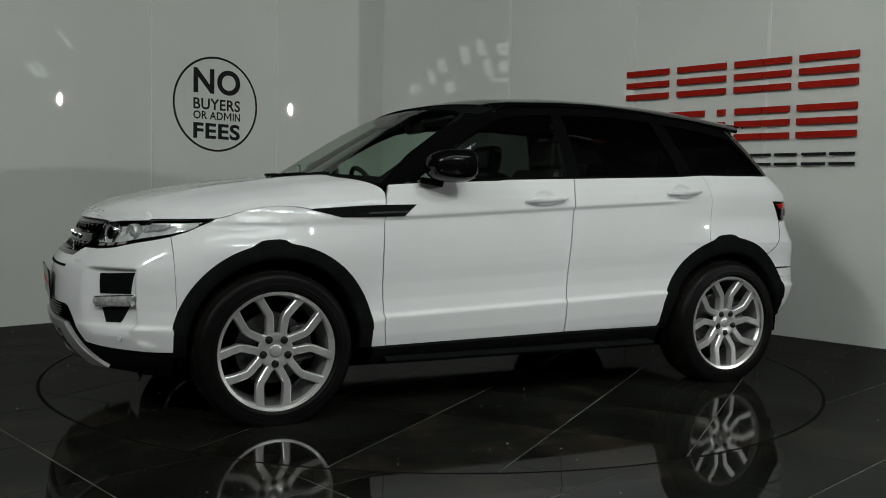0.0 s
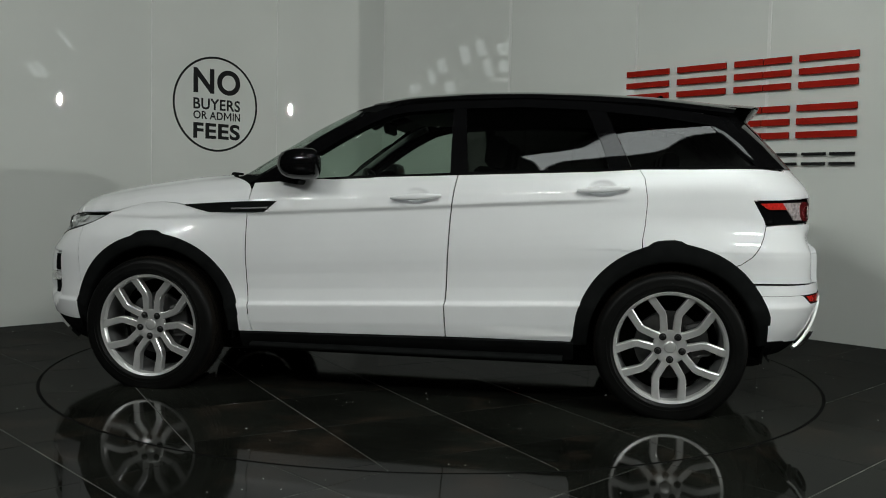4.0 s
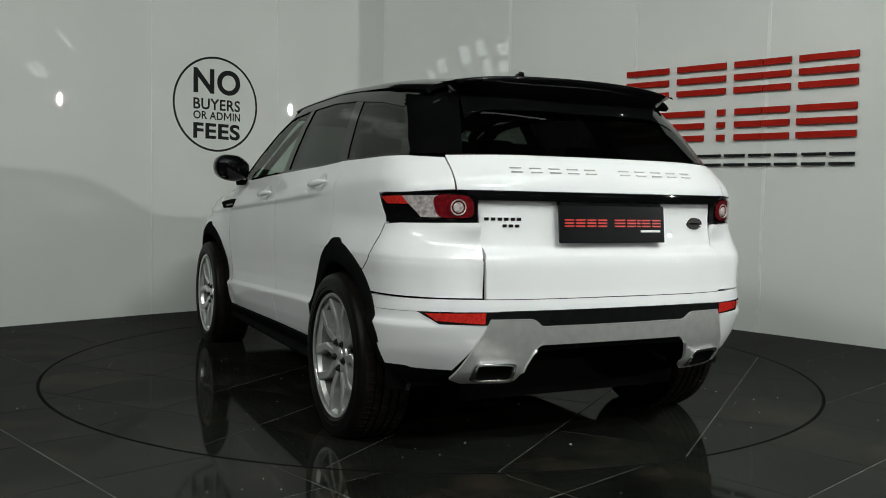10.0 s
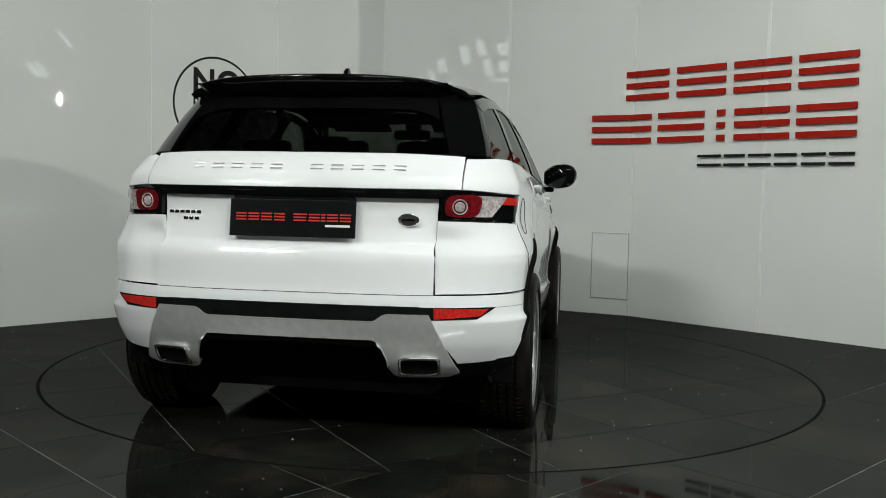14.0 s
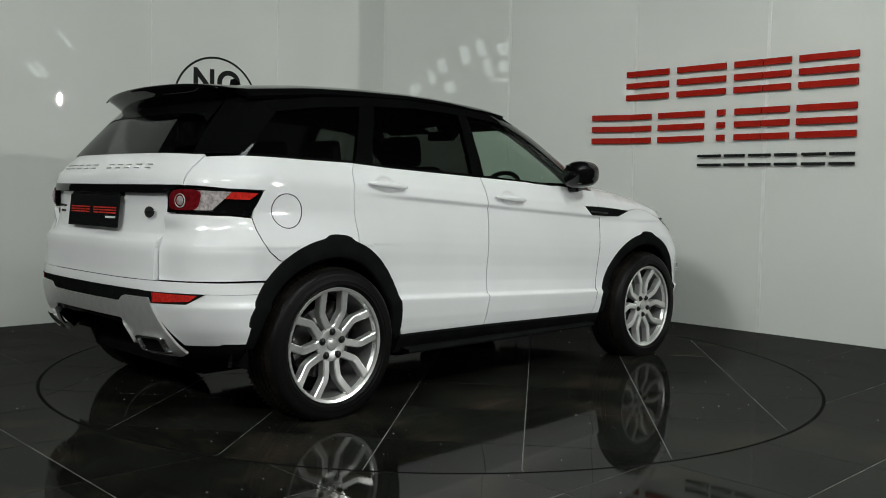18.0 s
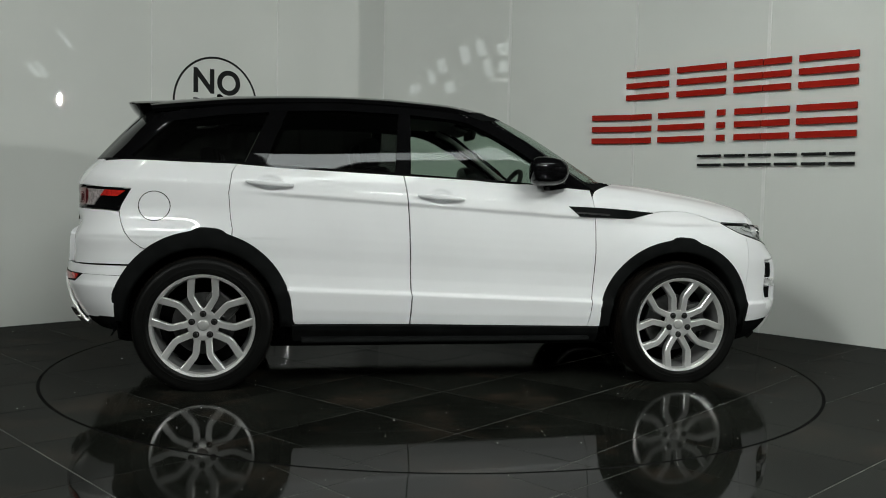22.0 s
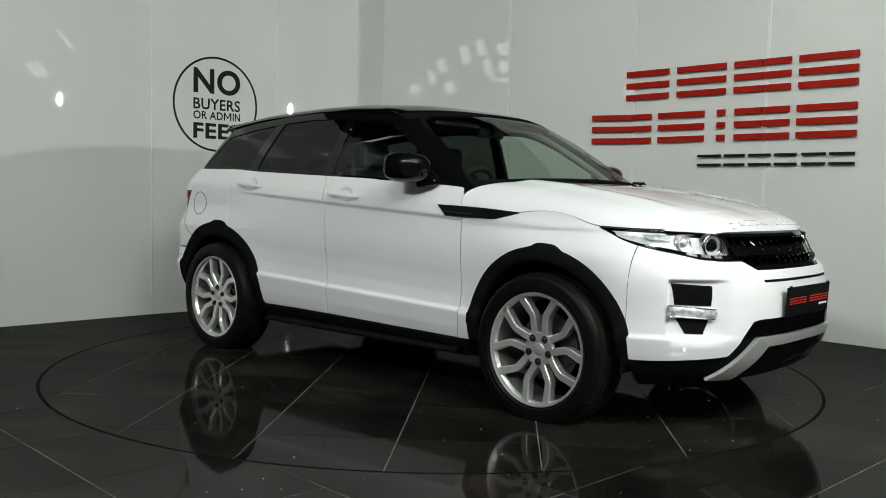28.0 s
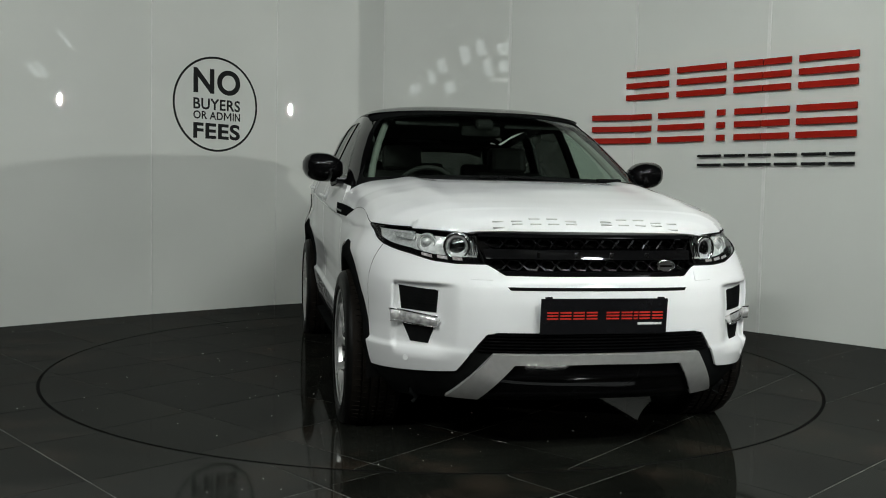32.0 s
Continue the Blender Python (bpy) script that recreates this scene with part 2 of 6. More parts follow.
def clip_tile(cx, cy, size, inside):
    """The outline of a square tile, cut by the ring round the origin."""
    h, n, r = size / 2, 14, RING + (-0.008 if inside else 0.009)
    pts = []
    for (ax, ay), (bx, by) in (((-h, -h), (h, -h)), ((h, -h), (h, h)), ((h, h), (-h, h)), ((-h, h), (-h, -h))):
        pts += [(cx + ax + (bx - ax) * k / n, cy + ay + (by - ay) * k / n) for k in range(n)]
    keep = [(math.hypot(*p) < r) == inside for p in pts]
    corners = [(cx + a * h, cy + b * h) for a, b in ((-1, -1), (1, -1), (1, 1), (-1, 1))]
    if all(keep):
        return corners
    if not any(keep):
        return None
    k0 = next(i for i in range(len(pts)) if keep[i] and not keep[i - 1])
    run = []
    for k in range(len(pts)):
        i = (k0 + k) % len(pts)
        if not keep[i]:
            break
        run.append(pts[i])
    if len(run) < 3:
        return None
    e, s = (math.atan2(run[-1][1], run[-1][0]), math.atan2(run[0][1], run[0][0]))
    d = (s - e + math.pi) % (2 * math.pi) - math.pi
    return run + [(r * math.cos(e + d * k / 10), r * math.sin(e + d * k / 10)) for k in range(11)]


def tiles(parent, angle, ox, oy, inside, reach, test):
    c, s = math.cos(radians(angle)), math.sin(radians(angle))
    shared = None
    for i in range(-reach, reach + 1):
        for j in range(-reach, reach + 1):
            u, v = ox + 0.6 * i, oy + 0.6 * j
            out = clip_tile(u, v, 0.5955, inside)
            if not out or not test(u * c - v * s, u * s + v * c):
                continue
            if len(out) == 4:
                if shared is None:
                    h = 0.29775
                    bm = prism([(-h, -h), (h, -h), (h, h), (-h, h)], 0.008, bevel=0.0008)
                    shared = bpy.data.meshes.new("tile")
                    bm.to_mesh(shared)
                    bm.free()
                    shared.materials.append(TILE)
                ob = new("tile", shared)
                ob.parent = parent
                ob.matrix_basis = pose(0, 0, 0, 0, 0, angle) @ pose(u, v, -0.008)
            else:
                ob = part("tile", prism(out, 0.008), TILE, parent)
                ob.matrix_basis = pose(0, 0, -0.008, 0, 0, angle)


def flat_ring(r0, r1, z0, z1, n=128):
    return lathe([(r0, z0), (r1, z1)], n, "z")


bm = flat_ring(RING + 0.010, 6.3, -0.0015, -0.0015)
lathe([(RING + 0.010, -0.06), (RING + 0.010, -0.0015)], 128, "z", bm=bm)
floor = tagged(part("floor", bm, GROUT), "black polished floor tiles with pale grout lines", "floor", kind="structure")
part("outer_floor", flat_ring(6.3, 16.0, 0.0, 0.0), TILE, floor)
# black strip laid in for the shade of the open gap round the turntable
part("ring_gap_dark", flat_ring(RING - 0.010, RING + 0.011, -0.0008, -0.0008), UNDER, floor)
bm = bmesh.new()
bmesh.ops.create_circle(bm, cap_ends=True, segments=64, radius=2.6, matrix=Matrix.Translation((0, 0, -0.062)))
tagged(part("ground", bm, UNDER), "dark pit floor under the turntable", "ground", kind="structure")

turntable = tagged(empty("turntable"), "round black tiled turntable set flush in the floor", "turntable")
part("disc", lathe([(0.0, -0.05), (RING - 0.009, -0.05), (RING - 0.009, -0.0015), (0.0, -0.0015)], 128, "z"), GROUT, turntable)

# ---- the car: its surfaces ----
# car space: x forward, y to its left, z up, the origin on the ground midway between the axles

SECTION = smooth_table([(0.20, 0.775), (0.25, 0.80), (0.30, 0.838), (0.34, 0.858), (0.40, 0.876), (0.47, 0.888), (0.501, 0.893), (0.509, 0.874), (0.58, 0.869), (0.66, 0.874),
                        (0.72, 0.8825), (0.78, 0.8875), (0.83, 0.8890), (0.88, 0.8885), (0.93, 0.8868), (0.974, 0.8845), (0.981, 0.8853), (0.988, 0.8945), (0.998, 0.8955), (1.05, 0.8832), (1.10, 0.866), (1.15, 0.846), (1.20, 0.826), (1.26, 0.80)], 420)
# the shoulder ledge fades out towards the tail
SECTION_TAIL = smooth_table([p for p in [(0.20, 0.775), (0.25, 0.80), (0.30, 0.838), (0.34, 0.858), (0.40, 0.876), (0.47, 0.886), (0.55, 0.884), (0.70, 0.886), (0.80, 0.890), (0.87, 0.894), (0.94, 0.8965), (0.99, 0.8945),
                        (1.02, 0.893), (1.05, 0.885), (1.10, 0.866), (1.15, 0.846), (1.20, 0.826), (1.26, 0.80)]], 110)
NOSE_X = smooth_table([(0.18, 2.08), (0.25, 2.15), (0.33, 2.20), (0.42, 2.228), (0.52, 2.236), (0.62, 2.232), (0.70, 2.215), (0.75, 2.175), (0.80, 2.135), (0.88, 2.105), (0.93, 2.06), (1.0, 1.98), (1.1, 1.90)], 90)
TAIL_X = smooth_table([(0.18, -1.82), (0.28, -1.94), (0.35, -2.02), (0.45, -2.075), (0.55, -2.105), (0.63, -2.11), (0.66, -2.10), (0.80, -2.095), (0.84, -2.075), (0.90, -2.062), (1.00, -2.055), (1.06, -2.06), (1.12, -2.04), (1.18, -1.985), (1.24, -1.93)], 90)
PLAN = smooth_table([(-2.2, 0.95), (-1.7, 0.972), (-1.25, 0.99), (-0.8, 1.0), (0.6, 1.0), (0.95, 0.985), (1.3, 0.955), (1.7, 0.915), (2.3, 0.875)], 90)
NOSE_L, NOSE_P, TAIL_L, TAIL_P = 0.56, 2.7, 0.36, 3.3


def crease_shift(x, z):
    """Height in the standard section: the shoulder and sill creases slope down towards the nose."""
    lo, mid = 0.5 - 0.039 * x, 0.977 - 0.0586 * x
    if z < lo:
        return z * 0.507 / lo
    if z < mid:
        return 0.507 + (z - lo) * (0.985 - 0.507) / (mid - lo)
    top = 1.137 - 0.035 * x
    return 0.985 + (z - mid) * (1.15 - 0.985) / (top - mid)


def flare(x, z):
    """The haunches over the wheels."""
    e = math.exp(-((min(x, 1.45) - 1.45) / 0.40) ** 2) * 0.072 + math.exp(-((max(x, -1.50) + 1.50) / 0.42) ** 2) * 0.056
    k = min(1.0, max(0.0, (0.97 - z) / 0.20))
    return e * k * k * (3 - 2 * k)


def half_width(x, z):
    h = crease_shift(min(max(x, -1.6), 1.3), z)
    k = min(1.0, max(0.0, (-0.80 - x) / 0.40)) if z > 0.8 else 0.0
    w = lerp(SECTION, h)
    if k:
        w += (lerp(SECTION_TAIL, h) - w) * k * k * (3 - 2 * k)
    return w * lerp(PLAN, x) + flare(x, z)


def body(s, z):
    """The lower body: s runs 0 nose centre, 1 nose corner, 2 tail corner, 3 tail centre."""
    xn, xt = lerp(NOSE_X, z), lerp(TAIL_X, z)
    a, b = xn - NOSE_L, xt + TAIL_L
    if s < 1:
        f = s * math.pi / 2
        x = a + NOSE_L * math.cos(f)
        return Vector((x, half_width(x, z) * math.sin(f) ** (2 / NOSE_P), z))
    if s <= 2:
        x = a + (b - a) * (s - 1)
        return Vector((x, half_width(x, z), z))
    f = (3 - s) * math.pi / 2
    x = b - TAIL_L * math.cos(f)
    return Vector((x, half_width(x, z) * math.sin(f) ** (2 / TAIL_P), z))


def body_x(x, z):
    xn, xt = lerp(NOSE_X, z), lerp(TAIL_X, z)
    a, b = xn - NOSE_L, xt + TAIL_L
    if x > a:
        return math.acos(min(1, (x - a) / NOSE_L)) / (math.pi / 2)
    if x >= b:
        return 1 + (x - a) / (b - a)
    return 3 - math.acos(min(1, (b - x) / TAIL_L)) / (math.pi / 2)


def solve(shell, y, z, lo, hi):
    up = shell(hi, z).y > shell(lo, z).y
    for _ in range(36):
        m = (lo + hi) / 2
        if (shell(m, z).y < y) == up:
            lo = m
        else:
            hi = m
    return lo


def nose(y, z):
    return solve(body, y, z, 0.0, 1.0)


def rear(y, z):
    return solve(body, y, z, 2.0, 3.0)


# greenhouse: from the waistline to the roof's edge
SCREEN_X = smooth_table([(1.04, 1.19), (1.10, 1.10), (1.171, 0.975), (1.268, 0.815), (1.375, 0.635), (1.461, 0.465), (1.52, 0.315), (1.56, 0.20)], 80)
BACK_X = smooth_table([(1.04, -2.06), (1.15, -2.00), (1.20, -1.965), (1.33, -1.845), (1.47, -1.70), (1.56, -1.60)], 80)
TUMBLE = smooth_table([(1.00, 0.872), (1.08, 0.858), (1.15, 0.838), (1.25, 0.796), (1.38, 0.732), (1.48, 0.672), (1.54, 0.625)], 80)
CABIN_PLAN = smooth_table([(-2.1, 0.86), (-1.7, 0.925), (-1.2, 0.97), (-0.6, 1.0), (0.3, 1.0), (0.9, 0.985), (1.3, 0.95)], 80)
SCREEN_L, SCREEN_P, BACK_L, BACK_P = 0.46, 3.0, 0.26, 3.6


def cabin_width(x, z):
    return lerp(TUMBLE, z) * lerp(CABIN_PLAN, x)


def lifted(z):
    """The upper cabin stands a little taller than its outline's nominal heights."""
    return z + max(0.0, z - 1.15) * 0.075


def cabin(s, z):
    xn, xt = lerp(SCREEN_X, z), lerp(BACK_X, z)
    a, b = xn - SCREEN_L, xt + BACK_L
    if s < 1:
        f = s * math.pi / 2
        x = a + SCREEN_L * math.cos(f)
        return Vector((x, cabin_width(x, z) * math.sin(f) ** (2 / SCREEN_P), lifted(z)))
    if s <= 2:
        x = a + (b - a) * (s - 1)
        return Vector((x, cabin_width(x, z), lifted(z)))
    f = (3 - s) * math.pi / 2
    x = b - BACK_L * math.cos(f)
    return Vector((x, cabin_width(x, z) * math.sin(f) ** (2 / BACK_P), lifted(z)))


def cabin_x(x, z):
    xn, xt = lerp(SCREEN_X, z), lerp(BACK_X, z)
    a, b = xn - SCREEN_L, xt + BACK_L
    if x > a:
        return math.acos(min(1, (x - a) / SCREEN_L)) / (math.pi / 2)
    if x >= b:
        return 1 + (x - a) / (b - a)
    return 3 - math.acos(min(1, (b - x) / BACK_L)) / (math.pi / 2)


def front_screen(y, z):
    return solve(cabin, y, z, 0.0, 1.0)


def back_screen(y, z):
    return solve(cabin, y, z, 2.0, 3.0)


def sample(pts, n):
    """n + 1 points at even steps along a polyline."""
    p = np.array(pts, float)
    d = np.concatenate([[0], np.cumsum(np.maximum(np.linalg.norm(np.diff(p, axis=0), axis=1), 1e-9))])
    t = np.linspace(0, d[-1], n + 1)
    return np.stack([np.interp(t, d, p[:, k]) for k in range(p.shape[1])], 1)


def coons(bottom, top, left, right, nu, nv):
    """Grid of points between four edge lines; left and right run from bottom to top."""
    b, t, l, r = sample(bottom, nu), sample(top, nu), sample(left, nv), sample(right, nv)
    u, v = np.linspace(0, 1, nu + 1)[:, None, None], np.linspace(0, 1, nv + 1)[None, :, None]
    return ((1 - v) * b[:, None] + v * t[:, None] + (1 - u) * l[None] + u * r[None]
            - ((1 - u) * (1 - v) * b[0] + u * (1 - v) * b[-1] + (1 - u) * v * t[0] + u * v * t[-1]))


def sheet(grid, depth=0.02, gap=0.0014, lift=0.0, mirror=False, bm=None, outward=None):
    """A curved panel from a grid of 3D points: its edges turn in by depth, and it stays gap short of its neighbours."""
    bm = bm or bmesh.new()
    g = np.array(grid, float)
    nu, nv = g.shape[0], g.shape[1]
    for ends, near in ((g[0], g[1]), (g[-1], g[-2])):
        d = near - ends
        ends += d / np.maximum(np.linalg.norm(d, axis=1, keepdims=True), 1e-6) * gap
    for ends, near in ((g[:, 0], g[:, 1]), (g[:, -1], g[:, -2])):
        d = near - ends
        ends += d / np.maximum(np.linalg.norm(d, axis=1, keepdims=True), 1e-6) * gap
    du, dv = np.gradient(g, axis=0), np.gradient(g, axis=1)
    n = np.cross(du, dv)
    n /= np.maximum(np.linalg.norm(n, axis=2, keepdims=True), 1e-9)
    mid = n[nu // 2, nv // 2]
    ref = np.array(outward) if outward is not None else g[nu // 2, nv // 2] - np.array([0.0, 0.0, 0.7])
    flip = np.dot(mid, ref) < 0
    if flip:
        n = -n
    g = g + n * lift
    low = g - n * depth
    s = -1 if mirror else 1
    vs = [[bm.verts.new((p[0], p[1] * s, p[2])) for p in row] for row in g]
    for i in range(nu - 1):
        for j in range(nv - 1):
            q = [vs[i][j], vs[i + 1][j], vs[i + 1][j + 1], vs[i][j + 1]]
            f = bm.faces.new(q if flip == mirror else q[::-1])
            f.smooth = True
    if depth:
        ring = [(i, 0) for i in range(nu)] + [(nu - 1, j) for j in range(1, nv)] + [(i, nv - 1) for i in range(nu - 2, -1, -1)] + [(0, j) for j in range(nv - 2, 0, -1)]
        hi = [bm.verts.new((g[i, j, 0], g[i, j, 1] * s, g[i, j, 2])) for i, j in ring]
        lo = [bm.verts.new((low[i, j, 0], low[i, j, 1] * s, low[i, j, 2])) for i, j in ring]
        k = len(ring)
        for a in range(k):
            bm.faces.new((hi[a], hi[(a + 1) % k], lo[(a + 1) % k], lo[a]))
    return bm


def keep(name, bm, material, parent, label=""):
    """Link a mesh whose shading and facing are set already."""
    me = bpy.data.meshes.new(name)
    bm.to_mesh(me)
    bm.free()
    return link(name, me, material, parent, label)


def wrap(shell, bottom, top, left, right, nu=30, nv=24):
    """Coons grid in (s, z) of a shell, as 3D points."""
    g = coons(bottom, top, left, right, nu, nv)
    return np.array([[shell(a, b)[:] for a, b in row] for row in g])


def both(name, grid, material, parent, depth=0.02, gap=0.0014, lift=0.0, label=""):
    """A panel on either side of the car."""
    return [keep(name, sheet(grid, depth, gap, lift, side), material, parent, label) for side in (False, True)]


def across(name, grid, material, parent, depth=0.02, gap=0.0014, lift=0.0, label="", outward=None):
    """A panel over the whole width, from the grid of its left half, which starts on the centre line."""
    g = np.array(grid)
    m = g[::-1].copy()
    m[..., 1] *= -1
    return keep(name, sheet(np.concatenate([m[:-1], g]), depth, gap, lift, False, outward=outward), material, parent, label)


def dense(pts, n=8):
    """The same polyline with steps between its corners."""
    out = [tuple(pts[0])]
    for (a, b), (c, d) in zip(pts, pts[1:]):
        out += [(a + (c - a) * k / n, b + (d - b) * k / n) for k in range(1, n + 1)]
    return out


def bodyline(pts):
    return [(body_x(x, z), z) for x, z in dense(pts)]


def noseline(pts):
    return [(nose(y, z), z) for y, z in dense(pts, 4)]


def rearline(pts):
    return [(rear(y, z), z) for y, z in dense(pts, 4)]


def cabinline(pts):
    return [(cabin_x(x, z), z) for x, z in dense(pts, 5)]


def tall(cx, a):
    """The rear arches stand a little taller than round."""
    return 0.022 * max(0.0, math.sin(a)) ** 1.5 if cx < 0 else 0.0


def arch(cx, r, a0, a1, n=24, cz=0.345, top=0.0):
    """Part of a wheel arch's outline, in (x, z); angles from forward, upwards."""
    out = []
    for k in range(n + 1):
        a = radians(a0 + (a1 - a0) * k / n)
        bump = top * max(0.0, min(1.0, (11.0 - abs(math.degrees(a) - 86)) / 4.5)) + tall(cx, a)
        out.append((cx + (r + bump) * math.cos(a), cz + (r + bump) * math.sin(a)))
    return out


def belt(x):
    return lerp([(-2.0, 1.208), (-1.75, 1.202), (-1.14, 1.188), (-0.987, 1.176), (-0.22, 1.147), (0.37, 1.124), (0.81, 1.092), (1.1, 1.06)], x)


car = tagged(empty("car"), "white five-door car with gloss black roof on the turntable", "car")
ARCH_F, ARCH_R, AR = 1.33, -1.335, 0.468

# inner shell, dark behind the panel gaps
def inner_shell():
    g = np.array([[body(s, z)[:] for z in np.linspace(0.50, 1.10, 14)] for s in np.linspace(0.06, 2.94, 100)])
    g[..., 1] *= 0.955
    g[..., 0] *= 0.975
    for i in range(g.shape[0]):
        for j in range(g.shape[1]):
            x, y, z = g[i, j]
            for cx in (ARCH_F, ARCH_R):
                d = math.hypot(x - cx, z - 0.345)
                if x > 0.75 or x < -1.55:
                    g[i, j, 2] = min(g[i, j, 2], 0.86)
                if d < 0.455 and z < 0.80:
                    g[i, j, 2] = 0.345 + math.sqrt(max(0.0, 0.455 ** 2 - (x - cx) ** 2))
    return g


g = inner_shell()
for side in (False, True):
    keep("inner_shell", sheet(g, 0, 0, 0, side), UNDER, car)
part("underbody", box(3.3, 1.18, 0.20, pose(0.05, 0, 0.40), 0.04), UNDER, car)
part("underbody", box(0.80, 1.12, 0.22, pose(-1.42, 0, 0.31), 0.05), UNDER, car)
part("underbody", box(1.66, 1.58, 0.16, pose(0.0, 0, 0.29), 0.03), UNDER, car)
part("underbody", box(3.0, 1.24, 0.12, pose(0.0, 0, 0.235), 0.04), UNDER, car)
part("underbody", box(3.4, 0.95, 0.20, pose(0.15, 0, 0.34), 0.04), UNDER, car)

# ---- outer panels ----
VENT_LOW = [(0.80, 0.945), (1.03, 0.937), (1.166, 0.968)]
HOOD_CUT = [(1.166, 0.968), (1.22, 0.978), (1.30, 0.983), (1.40, 0.976), (1.48, 0.957), (1.56, 0.930), (1.605, 0.922)]
FDOOR = [(0.792, 0.318), (0.808, 0.40), (0.812, 0.487), (0.820, 0.60), (0.823, 0.739), (0.818, 0.926), (0.806, 1.03), (0.790, 1.092)]
SPLIT = [(-0.229, 0.335), (-0.222, 0.49), (-0.228, 0.53), (-0.231, 0.60), (-0.236, 0.75), (-0.247, 0.94), (-0.262, 1.08), (-0.275, 1.149)]
RDOOR_UP = [(-1.190, 0.790), (-1.186, 0.850), (-1.197, 0.917), (-1.206, 1.04), (-1.190, 1.15), (-1.165, 1.190)]

# front wing
both("front_wing", wrap(body, bodyline(arch(ARCH_F, AR, 174, 20, 40, top=0.017)), bodyline([(0.81, 0.945)] + VENT_LOW[1:] + HOOD_CUT[1:] + [(1.66, 0.895), (1.72, 0.868), (1.79, 0.842)]),
     bodyline([(0.864, 0.394), (0.850, 0.398), (0.8102, 0.40), (0.8142, 0.487), (0.8222, 0.60), (0.8252, 0.739), (0.8202, 0.90), (0.8162, 0.945)]), bodyline([(1.770, 0.505), (1.79, 0.842)]), 44, 30), WHITE, car, 0.0)
both("front_wing", wrap(body, bodyline([(0.795, 0.318), (0.866, 0.318)]), bodyline([(0.8105, 0.402), (0.868, 0.402)]), bodyline([(0.795, 0.318), (0.8105, 0.402)]), bodyline([(0.866, 0.318), (0.868, 0.402)]), 6, 10), WHITE, car, 0.02, 0.0)
# doors, dished behind each handle
HANDLES = ((-1.118, -0.868, 1.090), (-0.204, 0.055, 1.036))


def dish(grid):
    for row in grid:
        for p in row:
            for x0, x1, zc in HANDLES:
                q = ((p[0] - (x0 + x1) / 2) / 0.066) ** 2 + ((p[2] - zc - 0.002) / 0.042) ** 2
                if q < 1:
                    p[1] -= 0.016 * (1 - q) ** 0.7
    return grid


FD_TOP = [(0.79 - 1.062 * k / 10, belt(0.79 - 1.062 * k / 10) - 0.006) for k in range(11)]
both("front_door", dish(wrap(body, bodyline([(0.787, 0.316), (-0.225, 0.335)]), bodyline(FD_TOP), bodyline(FDOOR), bodyline(SPLIT), 110, 120)), WHITE, car)
RD_TOP = [(-0.279 - 0.886 * k / 8, belt(-0.279 - 0.886 * k / 8) - 0.006) for k in range(9)]
RD_REAR = [(-0.855, 0.338)] + arch(ARCH_R, AR, 2, 72, 22, top=0.017) + [(x + 0.0022, z) for x, z in RDOOR_UP[1:]]
both("rear_door", dish(wrap(body, bodyline([(-0.231, 0.335), (-0.855, 0.338)]), bodyline(RD_TOP), bodyline([(x - 0.004, z) for x, z in SPLIT]), bodyline(RD_REAR), 100, 120)), WHITE, car)
# rear quarter
Q_TOP = [(-1.17, 1.184), (-1.45, belt(-1.45) - 0.006), (-1.75, belt(-1.75) - 0.004), (-1.86, 1.202)]
Q_BOT = arch(ARCH_R, AR, 72, 124, 26, top=0.017)
CORNER_SEAM = [(-1.640, 0.748), (-1.690, 0.785), (-1.722, 0.830), (-1.742, 0.880), (-1.752, 0.930)]
SHOULDER = [(-1.206, 1.04), (-1.45, 1.048), (-1.69, 1.052)]
both("rear_wing", wrap(body, bodyline(Q_BOT), bodyline(SHOULDER), bodyline(RDOOR_UP[:4]), bodyline([(-1.597, 0.733)] + CORNER_SEAM + [(-1.74, 0.965), (-1.69, 1.052)]), 40, 60), WHITE, car, 0.02, 0.0)
both("rear_shoulder", wrap(body, bodyline(SHOULDER) + rearline([(0.82, 1.056), (0.77, 1.062), (0.70, 1.067), (0.6685, 1.0685)]), bodyline(Q_TOP[:3]) + rearline([(0.668, 1.192)]),
     bodyline(RDOOR_UP[3:]), rearline([(0.6685, 1.0685), (0.668, 1.12), (0.668, 1.192)]), 50, 24), WHITE, car, 0.02, 0.0)
# front bumper, dished round each fog lamp
FB_BOT = noseline([(0.0, 0.523), (0.20, 0.523), (0.41, 0.522), (0.452, 0.512), (0.50, 0.45), (0.555, 0.362), (0.65, 0.353)]) + bodyline([(1.95, 0.345), (1.86, 0.340), (1.786, 0.340)])
FB_TOP = noseline([(0.0, 0.737), (0.20, 0.737), (0.375, 0.738), (0.415, 0.765), (0.44, 0.778), (0.55, 0.778), (0.634, 0.786), (0.72, 0.812)]) + bodyline([(1.855, 0.826), (1.7915, 0.842)])
FB_SIDE = bodyline([(1.786, 0.340), (1.787, 0.42), (1.7715, 0.505), (1.781, 0.67), (1.7915, 0.842)])


def soft_step(x, a, b):
    k = min(1.0, max(0.0, (x - a) / (b - a)))
    return k * k * (3 - 2 * k)


def fog_dish(y, z):
    """Depth of the recess round a fog lamp."""
    inner = 0.545 + 0.10 * max(0.0, (0.56 - z))
    return 0.030 * soft_step(y, inner, inner + 0.10) * (1 - soft_step(y, 0.768, 0.786)) * soft_step(z, 0.40, 0.48) * (1 - soft_step(z, 0.685, 0.705))


